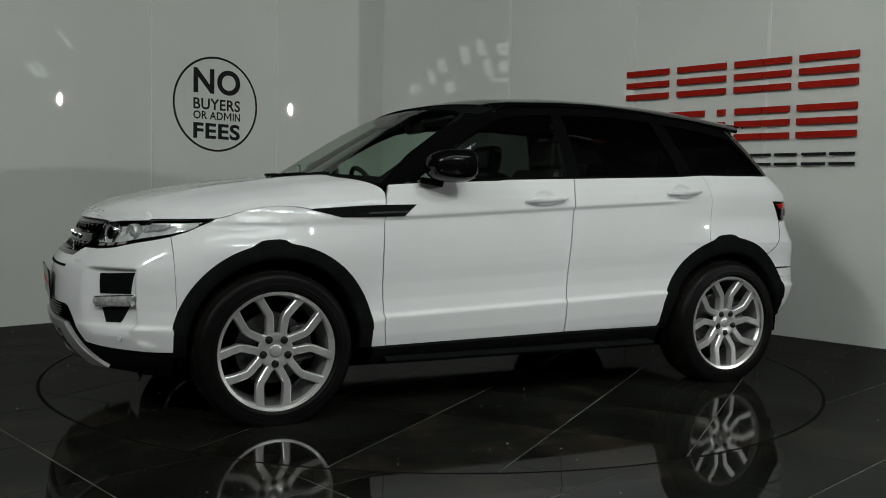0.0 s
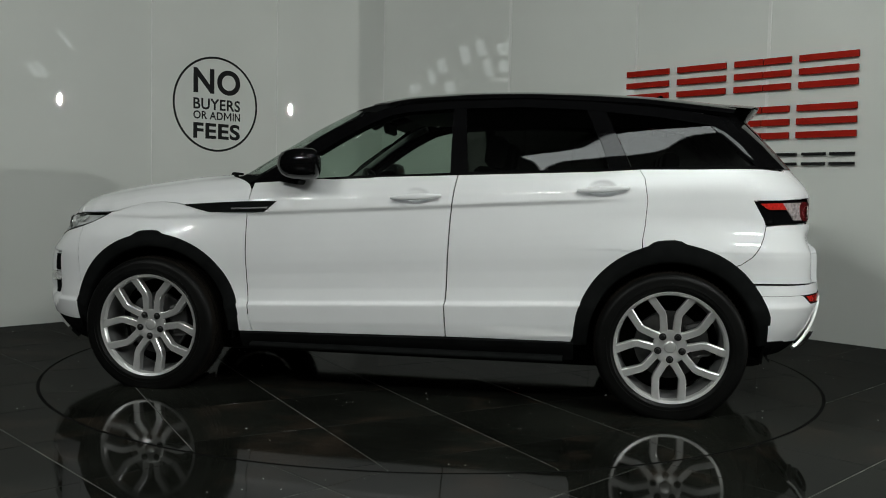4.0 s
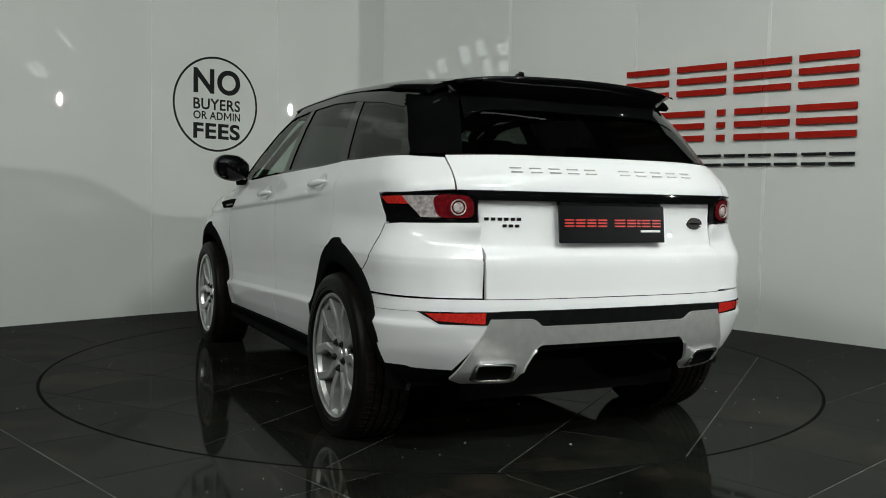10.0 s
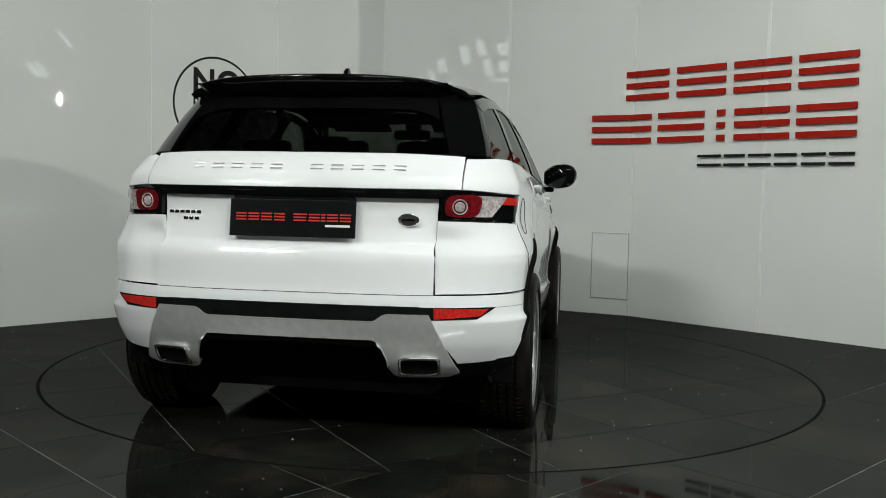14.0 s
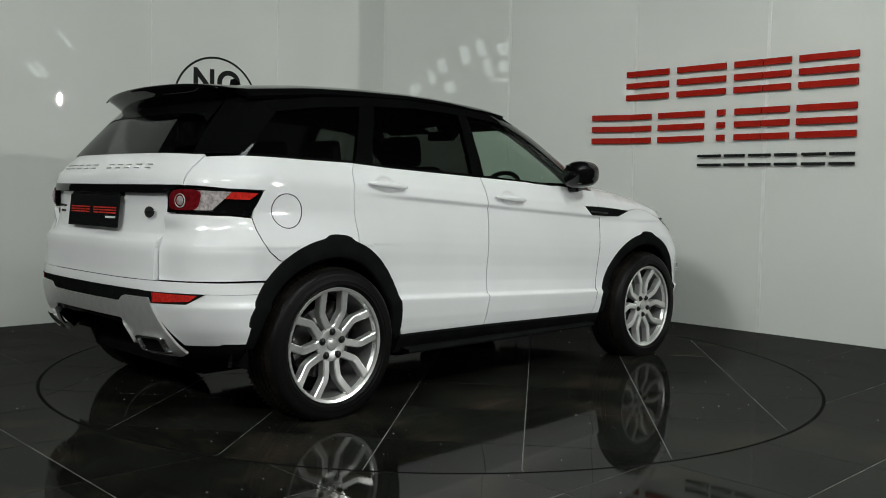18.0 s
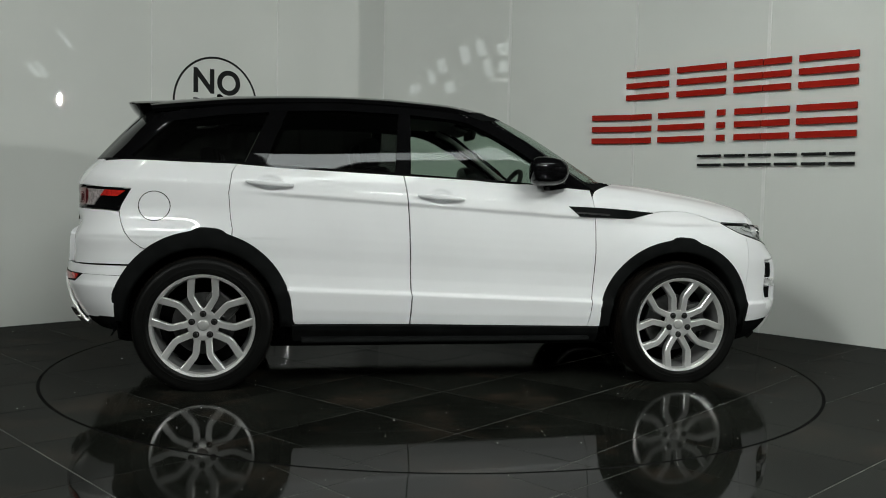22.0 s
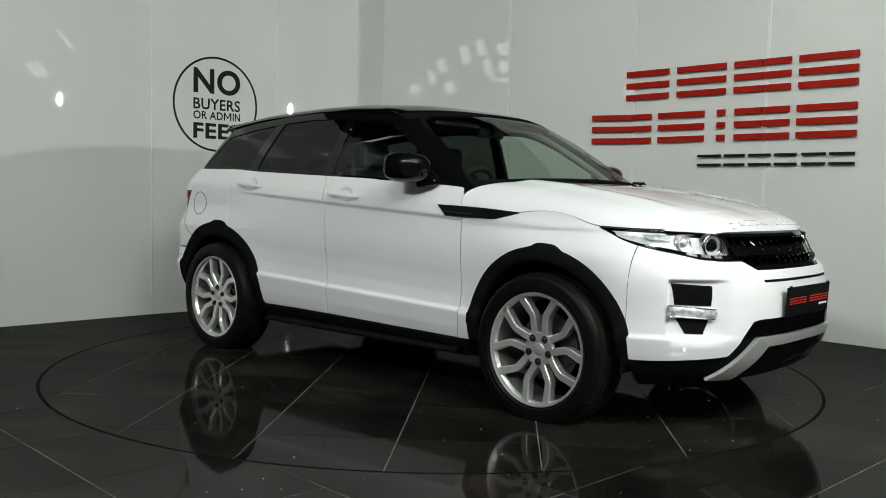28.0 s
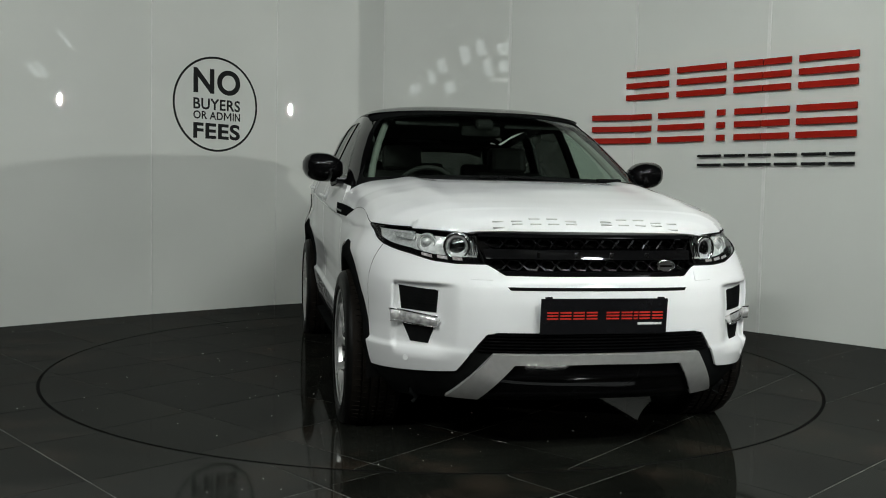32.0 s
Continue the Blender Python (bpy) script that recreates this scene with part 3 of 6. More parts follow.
g = wrap(body, FB_BOT, FB_TOP, noseline([(0.0, 0.523), (0.0, 0.737)]), FB_SIDE, 96, 72)
for row in g:
    for p in row:
        d = fog_dish(p[1], p[2])
        p[0] -= d
        p[1] -= d * 0.25
across("front_bumper", g, WHITE, car, 0.02, 0.0003, outward=(1, 0, 0))

# bonnet: a clamshell that reaches down over the wings
CROWN = smooth_table([(0.80, 1.128), (1.115, 1.128), (1.3, 1.112), (1.5, 1.081), (1.7, 1.043), (1.85, 1.012), (1.95, 0.986), (2.02, 0.962), (2.07, 0.930), (2.10, 0.897)], 90)
HOOD_SIDE = [(0.812, 0.995), (0.95, 0.988), (1.08, 0.978)] + HOOD_CUT + [(1.75, 0.917), (1.86, 0.914)]


def bonnet():
    edge = [body(body_x(x, z), z) for x, z in HOOD_SIDE] + [body(nose(y, z), z) for y, z in ((0.70, 0.909), (0.60, 0.904), (0.50, 0.898))]
    rear_line = [(1.118, 0.0), (1.105, 0.20), (1.07, 0.42), (1.00, 0.62), (0.905, 0.74), (0.825, 0.815), (0.808, 0.845), (0.806, 0.87), (edge[0].x, edge[0].y)]
    front_line = [body(nose(y, 0.897), 0.897) for y in (0.0, 0.1, 0.2, 0.3, 0.4, 0.5)]
    flat = coons(rear_line, [p.xy[:] for p in front_line], [(1.118, 0), (1.4, 0), (1.7, 0), (1.9, 0), (2.0, 0), (2.06, 0), (front_line[0].x, 0)], [p.xy[:] for p in edge], 40, 60)
    ez = sample([p[:] for p in edge], 60)[:, 2]
    out = np.zeros((41, 61, 3))
    for i in range(41):
        v = i / 40
        for j in range(61):
            x, y = flat[i, j]
            zc = lerp(CROWN, flat[0, j, 0])
            k = (1 - v ** (4.2 + 3.0 * max(0.0, 1 - j / 22))) ** 0.5
            z = ez[j] + (zc - ez[j]) * k
            z += 0.012 * math.exp(-((y - 0.56) / 0.06) ** 2) * soft_step(x, 2.0, 1.6)
            out[i, j] = (x, y, z)
    return out


BONNET = bonnet()
across("bonnet", BONNET, WHITE, car, 0.018, outward=(0, 0, 1))

# windscreen scuttle
g = np.array([[(1.12 - 0.30 * (k / 12) ** 2.2 + dx, 0.80 * k / 12, 1.118 - 0.035 * (k / 12) ** 2 + dz) for dx, dz in ((0.03, -0.03), (0.0, -0.012), (-0.04, 0.0), (-0.10, 0.012))] for k in range(13)])
across("scuttle", g, PLASTIC, car, 0.01, outward=(0, 0, 1))

# roof
ROOF_MID = smooth_table([(-1.70, 1.517), (-1.56, 1.534), (-1.23, 1.568), (-0.9, 1.586), (-0.57, 1.592), (-0.24, 1.588), (0.10, 1.562), (0.20, 1.546), (0.32, 1.516)], 80)
ROOF_EDGE = smooth_table([(-1.70, 1.452), (-1.2, 1.503), (-0.6, 1.528), (0.0, 1.512), (0.16, 1.492), (0.30, 1.462)], 80)


def roof():
    out = np.zeros((31, 61, 3))
    for j in range(61):
        t = j / 60
        ze = lerp(ROOF_EDGE, -1.66 + 1.80 * t)
        xe = -1.62 + 1.74 * t
        ye = cabin_width(xe, ze)
        xc = -1.69 + 2.01 * t
        zc = lerp(ROOF_MID, xc)
        for i in range(31):
            v = i / 30
            x = xc + (xe - xc) * v ** 3
            out[i, j] = (x, ye * v, lifted(ze) + (zc + 0.027 - lifted(ze)) * (1 - v ** 3.4) ** 0.62)
    return out


across("roof", roof(), GLOSSBLACK, car, 0.02, outward=(0, 0, 1))
part("headliner", box(1.75, 1.02, 0.012, pose(-0.72, 0, 1.50), 0.005), LINING, car)

# greenhouse: glass and the black frame between
SCREEN_EDGE = [(0.800, 1.082), (0.772, 1.17), (0.733, 1.27), (0.684, 1.37), (0.632, 1.44), (0.580, 1.478)]
WS_BOT = [(front_screen(y, 1.108 - 0.026 * (y / 0.80) ** 2), 1.108 - 0.026 * (y / 0.80) ** 2) for y in (0.0, 0.2, 0.4, 0.55, 0.66, 0.800)]
WS_TOP = [(front_screen(y, 1.513 - 0.035 * (y / 0.580) ** 2), 1.513 - 0.035 * (y / 0.580) ** 2) for y in (0.0, 0.14, 0.28, 0.42, 0.580)]
WS_SIDE = [(front_screen(y, z), z) for y, z in SCREEN_EDGE]
windscreen = across("windscreen", wrap(cabin, WS_BOT, WS_TOP, [(0, 1.108), (0, 1.513)], WS_SIDE, 24, 24), CLEARGLASS, car, 0.0, outward=(1, 0, 1), label="clear slightly green laminated glass")
A = sample(WS_SIDE, 30)
B = sample([(front_screen(y - 0.018, z), z) for y, z in SCREEN_EDGE], 30)
both("screen_border", np.array([[cabin(*(A[j] + (B[j] - A[j]) * i / 3))[:] for j in range(31)] for i in range(4)]), PLASTIC, windscreen, 0.0, 0.0, 0.002)
A = sample(WS_BOT, 30)
B = sample([(s, z + 0.045) for s, z in WS_BOT], 30)
across("screen_border", np.array([[cabin(*(A[j] + (B[j] - A[j]) * i / 3))[:] for i in range(4)] for j in range(31)]), PLASTIC, windscreen, 0.0, 0.0, 0.002, outward=(1, 0, 1))
A = sample(WS_TOP, 30)
B = sample([(s, z - 0.014) for s, z in WS_TOP], 30)
across("screen_border", np.array([[cabin(*(A[j] + (B[j] - A[j]) * i / 3))[:] for i in range(4)] for j in range(31)]), PLASTIC, windscreen, 0.0, 0.0, 0.002, outward=(1, 0, 1))
F_FRONT = [(0.67, 1.102), (0.515, 1.212), (0.36, 1.308), (0.22, 1.385), (0.11, 1.432)]
F_TOP = [(0.11, 1.432), (0.0, 1.452), (-0.225, 1.468)]
F_REAR = [(-0.235, 1.156), (-0.225, 1.468)]
R_FRONT, R_TOP, R_REAR = [(-0.325, 1.160), (-0.295, 1.474)], [(-0.295, 1.474), (-0.6, 1.478), (-0.90, 1.466)], [(-1.022, 1.186), (-0.985, 1.29), (-0.90, 1.466)]
C_FRONT, C_TOP, C_REAR = [(-1.128, 1.198), (-1.00, 1.458)], [(-1.00, 1.458), (-1.25, 1.435), (-1.50, 1.398)], [(-1.725, 1.212), (-1.50, 1.398)]


def strip(name, a, b, material, lift=0.0, nu=8, nv=20, depth=0.03, gap=0.001):
    """A band on the cabin's surface between two lines that run the same way."""
    A, B = sample(cabinline(a), nv), sample(cabinline(b), nv)
    g = np.array([[cabin(*(A[j] + (B[j] - A[j]) * i / nu))[:] for j in range(nv + 1)] for i in range(nu + 1)])
    return both(name, g, material, car, depth, gap, lift)


both("front_side_window", wrap(cabin, cabinline([(0.67, 1.102), (0.3, 1.128), (-0.235, 1.156)]), cabinline(F_TOP), cabinline(F_FRONT), cabinline(F_REAR), 20, 16), CLEARGLASS, car, 0.0, 0.0, -0.004, "clear slightly green glass")
both("rear_side_window", wrap(cabin, cabinline([(-0.325, 1.160), (-1.022, 1.186)]), cabinline(R_TOP), cabinline(R_FRONT), cabinline(R_REAR), 16, 14), TINTGLASS, car, 0.0, 0.0, -0.004, "dark privacy glass")
both("quarter_window", wrap(cabin, cabinline([(-1.128, 1.198), (-1.725, 1.212)]), cabinline(C_TOP), cabinline(C_FRONT), cabinline(C_REAR), 16, 14), TINTGLASS, car, 0.0, 0.0, -0.003, "dark privacy glass")
strip("b_pillar", [(-0.235, 1.150), (-0.225, 1.468)], [(-0.325, 1.154), (-0.295, 1.474)], GLOSSBLACK, 0.001)
strip("c_pillar", [(-1.022, 1.180), (-0.985, 1.29), (-0.90, 1.466)], [(-1.128, 1.190), (-1.06, 1.33), (-1.00, 1.458)], GLOSSBLACK, 0.001)
strip("waist_trim", [(0.79, 1.086), (0.3, 1.119), (-0.27, 1.145), (-1.0, 1.172), (-1.14, 1.184), (-1.74, 1.198)], [(0.72, 1.102), (0.3, 1.132), (-0.27, 1.160), (-1.0, 1.187), (-1.14, 1.199), (-1.725, 1.213)], GLOSSBLACK, 0.003, 2, 50)
strip("door_frame", [(0.67, 1.102), (0.515, 1.212), (0.36, 1.308), (0.22, 1.385), (0.11, 1.432), (0.0, 1.452), (-0.225, 1.468), (-0.6, 1.478), (-0.9, 1.466), (-1.25, 1.435), (-1.5, 1.398)],
      [(0.84, 1.075), (0.64, 1.235), (0.45, 1.352), (0.29, 1.425), (0.17, 1.466), (0.03, 1.488), (-0.20, 1.507), (-0.6, 1.519), (-0.9, 1.509), (-1.25, 1.482), (-1.56, 1.44)], GLOSSBLACK, 0.002, 4, 60)
# windscreen pillar, from the door frame to the glass
A = sample(cabinline([(0.845, 1.070), (0.64, 1.237), (0.45, 1.354), (0.29, 1.427), (0.17, 1.468), (0.08, 1.488)]), 40)
B = sample(WS_SIDE + [(front_screen(0.545, 1.500), 1.500)], 40)
both("windscreen_pillar", np.array([[cabin(*(A[j] + (B[j] - A[j]) * i / 8))[:] for j in range(41)] for i in range(9)]), GLOSSBLACK, car, 0.0, 0.0, 0.003)
# black header between the screen and the roof
R = roof()
A = sample([cabin(s, z - 0.018)[:] for s, z in WS_TOP] + [cabin(cabin_x(0.20, 1.450), 1.450)[:]], 30)
B = sample([R[i, 58] for i in range(31)], 30) - np.array([0, 0, 0.003])
across("screen_header", np.array([[A[j] + (B[j] - A[j]) * i / 4 for i in range(5)] for j in range(31)]), PLASTIC, car, 0.01, 0.0, 0.003, outward=(1, 0, 1))
# tailgate glass and pillar
RW_SIDE = [(back_screen(y, z), z) for y, z in ((0.60, 1.206), (0.565, 1.30), (0.50, 1.462))]
across("tailgate_window", wrap(cabin, [(back_screen(y, 1.206), 1.206) for y in (0.60, 0.4, 0.2, 0.0)][::-1], [(back_screen(y, 1.462), 1.462) for y in (0.50, 0.3, 0.15, 0.0)][::-1],
       [(3.0, 1.206), (3.0, 1.462)], RW_SIDE, 20, 16), TINTGLASS, car, 0.0, 0.0, 0.0, "dark privacy glass", (-1, 0, 0.5))
A = sample(cabinline([(-1.725, 1.205), (-1.50, 1.400), (-1.54, 1.44)]), 60)
B = sample(RW_SIDE, 60)
both("rear_pillar", np.array([[cabin(*(A[j] + (B[j] - A[j]) * i / 30))[:] for j in range(61)] for i in range(31)]), GLOSSBLACK, car, 0.03, 0.0, 0.0)

A = sample([(back_screen(y, 1.462), 1.462) for y in (0.0, 0.15, 0.3, 0.50)], 20)
B = sample([(back_screen(y, z), z) for y, z in ((0.0, 1.385), (0.2, 1.385), (0.40, 1.383), (0.49, 1.365), (0.535, 1.34))], 20)
across("window_border", np.array([[cabin(*(A[j] + (B[j] - A[j]) * i / 4))[:] for i in range(5)] for j in range(21)]), GLOSSBLACK, car, 0.0, 0.0, 0.003, outward=(-1, 0, 0.5))

# tailgate: upper strip, gloss band, lower door
across("tailgate_top", wrap(body, rearline([(0.0, 1.066), (0.35, 1.066), (0.664, 1.067)]), rearline([(0.0, 1.215), (0.35, 1.213), (0.662, 1.203)]), rearline([(0.0, 1.066), (0.0, 1.215)]), rearline([(0.664, 1.067), (0.664, 1.12), (0.662, 1.203)]), 24, 16), WHITE, car, outward=(-1, 0, 0))
across("tailgate_band", wrap(body, rearline([(0.0, 1.030), (0.578, 1.032)]), rearline([(0.0, 1.066), (0.66, 1.067)]), rearline([(0.0, 1.030), (0.0, 1.066)]), rearline([(0.578, 1.032), (0.66, 1.067)]), 20, 4), GLOSSBLACK, car, 0.02, 0.001, -0.003, outward=(-1, 0, 0))


def gate_grid():
    g = wrap(body, rearline([(0.0, 0.655), (0.574, 0.655)]), rearline([(0.0, 1.030), (0.576, 1.030)]), rearline([(0.0, 0.655), (0.0, 1.030)]), rearline([(0.574, 0.655), (0.574, 0.80), (0.566, 0.84), (0.570, 0.86), (0.576, 1.030)]), 30, 60)
    for row in g:
        for p in row:
            p[0] += 0.028 * soft_step(p[2], 0.815, 0.855)
    return g


across("tailgate", gate_grid(), WHITE, car, 0.035, 0.0006, outward=(-1, 0, 0))
# white corner under each tail lamp
CORNER = wrap(body, rearline([(0.576, 0.655), (0.70, 0.656), (0.80, 0.656)]) + bodyline([(-1.80, 0.655), (-1.688, 0.652)]), rearline([(0.578, 0.944), (0.70, 0.942), (0.76, 0.94)]) + bodyline([(-1.83, 0.938), (-1.752, 0.930)]),
     rearline([(0.576, 0.655), (0.568, 0.84), (0.578, 0.944)]), bodyline(arch(ARCH_R, AR, 139, 124, 8) + CORNER_SEAM), 36, 36)
for row in CORNER:
    for p in row:
        p[0] += 0.024 * (1 - soft_step(p[1], 0.60, 0.76)) * (1 - soft_step(p[2], 0.86, 0.935))
both("rear_corner", CORNER, WHITE, car)
# rear bumper
across("rear_bumper", wrap(body, rearline([(0.0, 0.610), (0.4, 0.610), (0.74, 0.606)]) + bodyline([(-1.86, 0.604), (-1.735, 0.602)]), rearline([(0.0, 0.6535), (0.4, 0.6535), (0.70, 0.6545), (0.80, 0.6545)]) + bodyline([(-1.80, 0.6535), (-1.692, 0.6505)]),
       rearline([(0.0, 0.610), (0.0, 0.6535)]), bodyline([(-1.735, 0.602), (-1.692, 0.6505)]), 40, 6), WHITE, car, 0.02, 0.001, outward=(-1, 0, 0))
both("rear_bumper", wrap(body, rearline([(0.66, 0.372), (0.72, 0.374), (0.80, 0.378)]) + bodyline([(-1.86, 0.385), (-1.778, 0.385)]), rearline([(0.52, 0.612), (0.65, 0.610), (0.74, 0.606)]) + bodyline([(-1.86, 0.604), (-1.735, 0.602)]),
     rearline([(0.66, 0.372), (0.62, 0.44), (0.55, 0.56), (0.52, 0.612)]), bodyline([(-1.778, 0.385), (-1.775, 0.45), (-1.76, 0.53), (-1.735, 0.602)]), 24, 20), WHITE, car, 0.02, 0.001)

# black sill, lower corners and wheel-arch cladding
g = wrap(body, bodyline([(0.86, 0.232), (-0.87, 0.245)]), bodyline([(0.86, 0.314), (-0.24, 0.331), (-0.87, 0.337)]), bodyline([(0.86, 0.232), (0.86, 0.314)]), bodyline([(-0.87, 0.245), (-0.87, 0.337)]), 30, 8)
both("sill", g, PLASTIC, car, 0.05, 0.0, 0.012)
g = np.array([[(0.80 - 1.62 * k / 16, 0.815 + dy, 0.252 + dz) for dy, dz in ((-0.06, 0.02), (0.02, 0.012), (0.062, 0.006), (0.064, -0.012), (0.0, -0.022))] for k in range(17)])
both("sill_step", g, PLASTIC, car, 0.0, 0.0, 0.0)


def cladding(cx, a0, a1):
    rows = []
    n = 60
    for k in range(n + 1):
        a = a0 + (a1 - a0) * k / n
        bump = 0.017 * max(0.0, min(1.0, (11.0 - abs(a - 86)) / 4.5)) + tall(cx, radians(a))
        row = []
        end = max(0.0, min(1.0, (a - a0) / 30, (a1 - a) / 30))
        for r, dy in ((0.398, -0.10), (0.399, -0.02), (0.402, 0.003), (0.412, 0.009), (0.44, 0.010), (AR - 0.006 + bump, 0.008), (AR + 0.004 + bump, 0.004), (AR + 0.004 + bump, -0.02)):
            x, z = cx + r * math.cos(radians(a)), 0.345 + r * math.sin(radians(a))
            xx, zz = cx + (r if r > 0.42 else 0.42) * math.cos(radians(a)), 0.345 + (r if r > 0.42 else 0.42) * math.sin(radians(a))
            row.append((x, body(body_x(xx, max(zz, 0.30)), max(zz, 0.30)).y + (dy if dy < 0 else dy * end - 0.006 * (1 - end)), z))
        rows.append(row)
    return np.array(rows)


both("front_arch_trim", cladding(ARCH_F, -4, 184), PLASTIC, car, 0.0, 0.0)
both("rear_arch_trim", cladding(ARCH_R, -3, 178), PLASTIC, car, 0.0, 0.0)
# inner wheel housings
for cx in (ARCH_F, ARCH_R):
    for s in (1, -1):
        bm = bmesh.new()
        prev = None
        for k in range(25):
            a = radians(-10 + 200 * k / 24)
            cur = [bm.verts.new((cx + r * math.cos(a), s * y, 0.345 + r * math.sin(a))) for r, y in ((0.43, 0.86), (0.425, 0.56), (0.0, 0.55))]
            if prev:
                for i in range(2):
                    bm.faces.new((prev[i], prev[i + 1], cur[i + 1], cur[i]))
            prev = cur
        bmesh.ops.remove_doubles(bm, verts=bm.verts, dist=0.0005)
        part("wheel_housing", bm, UNDER, car)

# ---- wheels ----


def wheel_parts():
    """Meshes of one wheel, its axle along y and its face towards +y."""
    out = {}
    R = 0.360
    side_in = [(0.255, -0.112), (0.285, -0.122), (0.325, -0.122), (0.345, -0.112), (R - 0.004, -0.098)]
    tread = [(R - 0.004, -0.098), (R - 0.001, -0.088)]
    for y in (-0.056, -0.020, 0.020, 0.056):
        tread += [(R, y - 0.0052), (R - 0.008, y - 0.0048), (R - 0.008, y + 0.0048), (R, y + 0.0052)]
    tread += [(R - 0.001, 0.088), (R - 0.004, 0.098)]
    side_out = [(R - 0.004, 0.098), (0.351, 0.110), (0.344, 0.1165), (0.338, 0.1195), (0.331, 0.1230), (0.3235, 0.1225), (0.300, 0.1265), (0.2985, 0.1245), (0.284, 0.1245), (0.278, 0.1185), (0.270, 0.114), (0.262, 0.112)]
    tyre = lathe(side_in, 96)
    lathe(side_out, 96, bm=tyre)
    # raised marks round the sidewall, unreadable bars
    for k in range(26):
        if k % 13 in (4, 5, 10, 11, 12):
            continue
        box(0.0016, 0.0012, 0.012, Matrix.Rotation(-2 * math.pi * k / 60, 4, "Y") @ pose(0.311, 0.1256, 0), bm=tyre)
    bm = lathe(tread, 96)
    # cross cuts on the tread's shoulders and blocks
    for k in range(80):
        a = 2 * math.pi * k / 80
        for y, w, lean in ((-0.077, 0.036, 14), (0.077, 0.036, 14), (-0.038, 0.022, -18), (0.038, 0.022, -18), (0.0, 0.022, 20)):
            box(0.0035, w, 0.007, Matrix.Rotation(-a - 0.02 * (abs(y) < 0.05), 4, "Y") @ pose(R - 0.0012, y, 0, 0, 0, lean) @ pose(0, 0, 0, 0, 90, 0), bm=bm)
    out["tyre"] = (tyre, RUBBER)
    out["tread"] = (bm, TREAD)
    out["rim"] = (lathe([(0.255, 0.113), (0.268, 0.117), (0.271, 0.112), (0.268, 0.104), (0.258, 0.100), (0.252, 0.090), (0.249, 0.082)], 96), ALLOY)
    out["barrel"] = (lathe([(0.249, 0.082), (0.245, 0.05), (0.236, -0.05), (0.246, -0.09), (0.256, -0.112)], 96), BARREL)
    bm = lathe([(0.0, 0.050), (0.060, 0.050), (0.078, 0.060), (0.083, 0.074), (0.078, 0.084), (0.058, 0.086), (0.042, 0.080), (0.0, 0.080)], 60)
    out["hub"] = (bm, ALLOY)
    bm = bmesh.new()
    for k in range(5):
        a = radians(-90 + 72 * k)
        for s in (1, -1):
            line = [(0.012, 0.070, 0.038), (0.026, 0.086, 0.035), (0.058, 0.140, 0.034), (0.063, 0.158, 0.035), (0.062, 0.200, 0.036), (0.060, 0.2555, 0.040)]
            prev = None
            for i, (lx, ly, w) in enumerate(line):
                q = line[min(i + 1, len(line) - 1)]
                p = line[max(i - 1, 0)]
                d = Vector((q[0] - p[0], q[1] - p[1])).normalized()
                nx, ny = d.y, -d.x
                face = 0.083 + 0.022 * (ly - 0.07) / 0.19
                ring = []
                for off, dep in ((-0.5, 0.042), (-0.5, 0.004), (-0.36, 0.0), (0.36, 0.0), (0.5, 0.004), (0.5, 0.042)):
                    px, py = (lx + nx * w * off) * s, ly + ny * w * off
                    c, sn = math.cos(a - math.pi / 2), math.sin(a - math.pi / 2)
                    ring.append(bm.verts.new((px * c - py * sn, face - dep, px * sn + py * c)))
                if prev:
                    for m in range(6):
                        bm.faces.new((prev[m], prev[(m + 1) % 6], ring[(m + 1) % 6], ring[m]))
                prev = ring
    out["spokes"] = (bm, ALLOY)
    out["centre_cap"] = (lathe([(0.0, 0.086), (0.022, 0.0855), (0.0285, 0.083), (0.0295, 0.078)], 40), SATIN)
    out["brake_disc"] = (lathe([(0.07, 0.0), (0.165, 0.0), (0.165, -0.022), (0.07, -0.022)], 60), DARKMETAL)
    bm = box(0.10, 0.07, 0.17, pose(-0.135, 0.0, 0.03, 0, 12, 0), 0.015)
    out["brake_caliper"] = (bm, STEEL)
    bm = lathe([(0.0, -0.105), (0.236, -0.105), (0.238, -0.09)], 48)
    out["inner_cover"] = (bm, UNDER)
    return out


WHEEL = {}
for n, (bm, m) in wheel_parts().items():
    bmesh.ops.recalc_face_normals(bm, faces=bm.faces)
    for f in bm.faces:
        f.smooth = n in ("tyre", "tread", "rim", "barrel", "hub", "centre_cap")
    me = bpy.data.meshes.new(n)
    bm.to_mesh(me)
    bm.free()
    if n in ("tyre", "tread", "rim", "hub"):
        me.set_sharp_from_angle(angle=radians(32))
    me.materials.append(m)
    WHEEL[n] = me
bm = lathe([(0.0, 0.099), (0.007, 0.099), (0.0105, 0.096), (0.0115, 0.0880), (0.0175, 0.0872), (0.0180, 0.074)], 12)
bmesh.ops.recalc_face_normals(bm, faces=bm.faces)
NUT = bpy.data.meshes.new("wheel_nut")
bm.to_mesh(NUT)
bm.free()
NUT.materials.append(NUTBLACK)


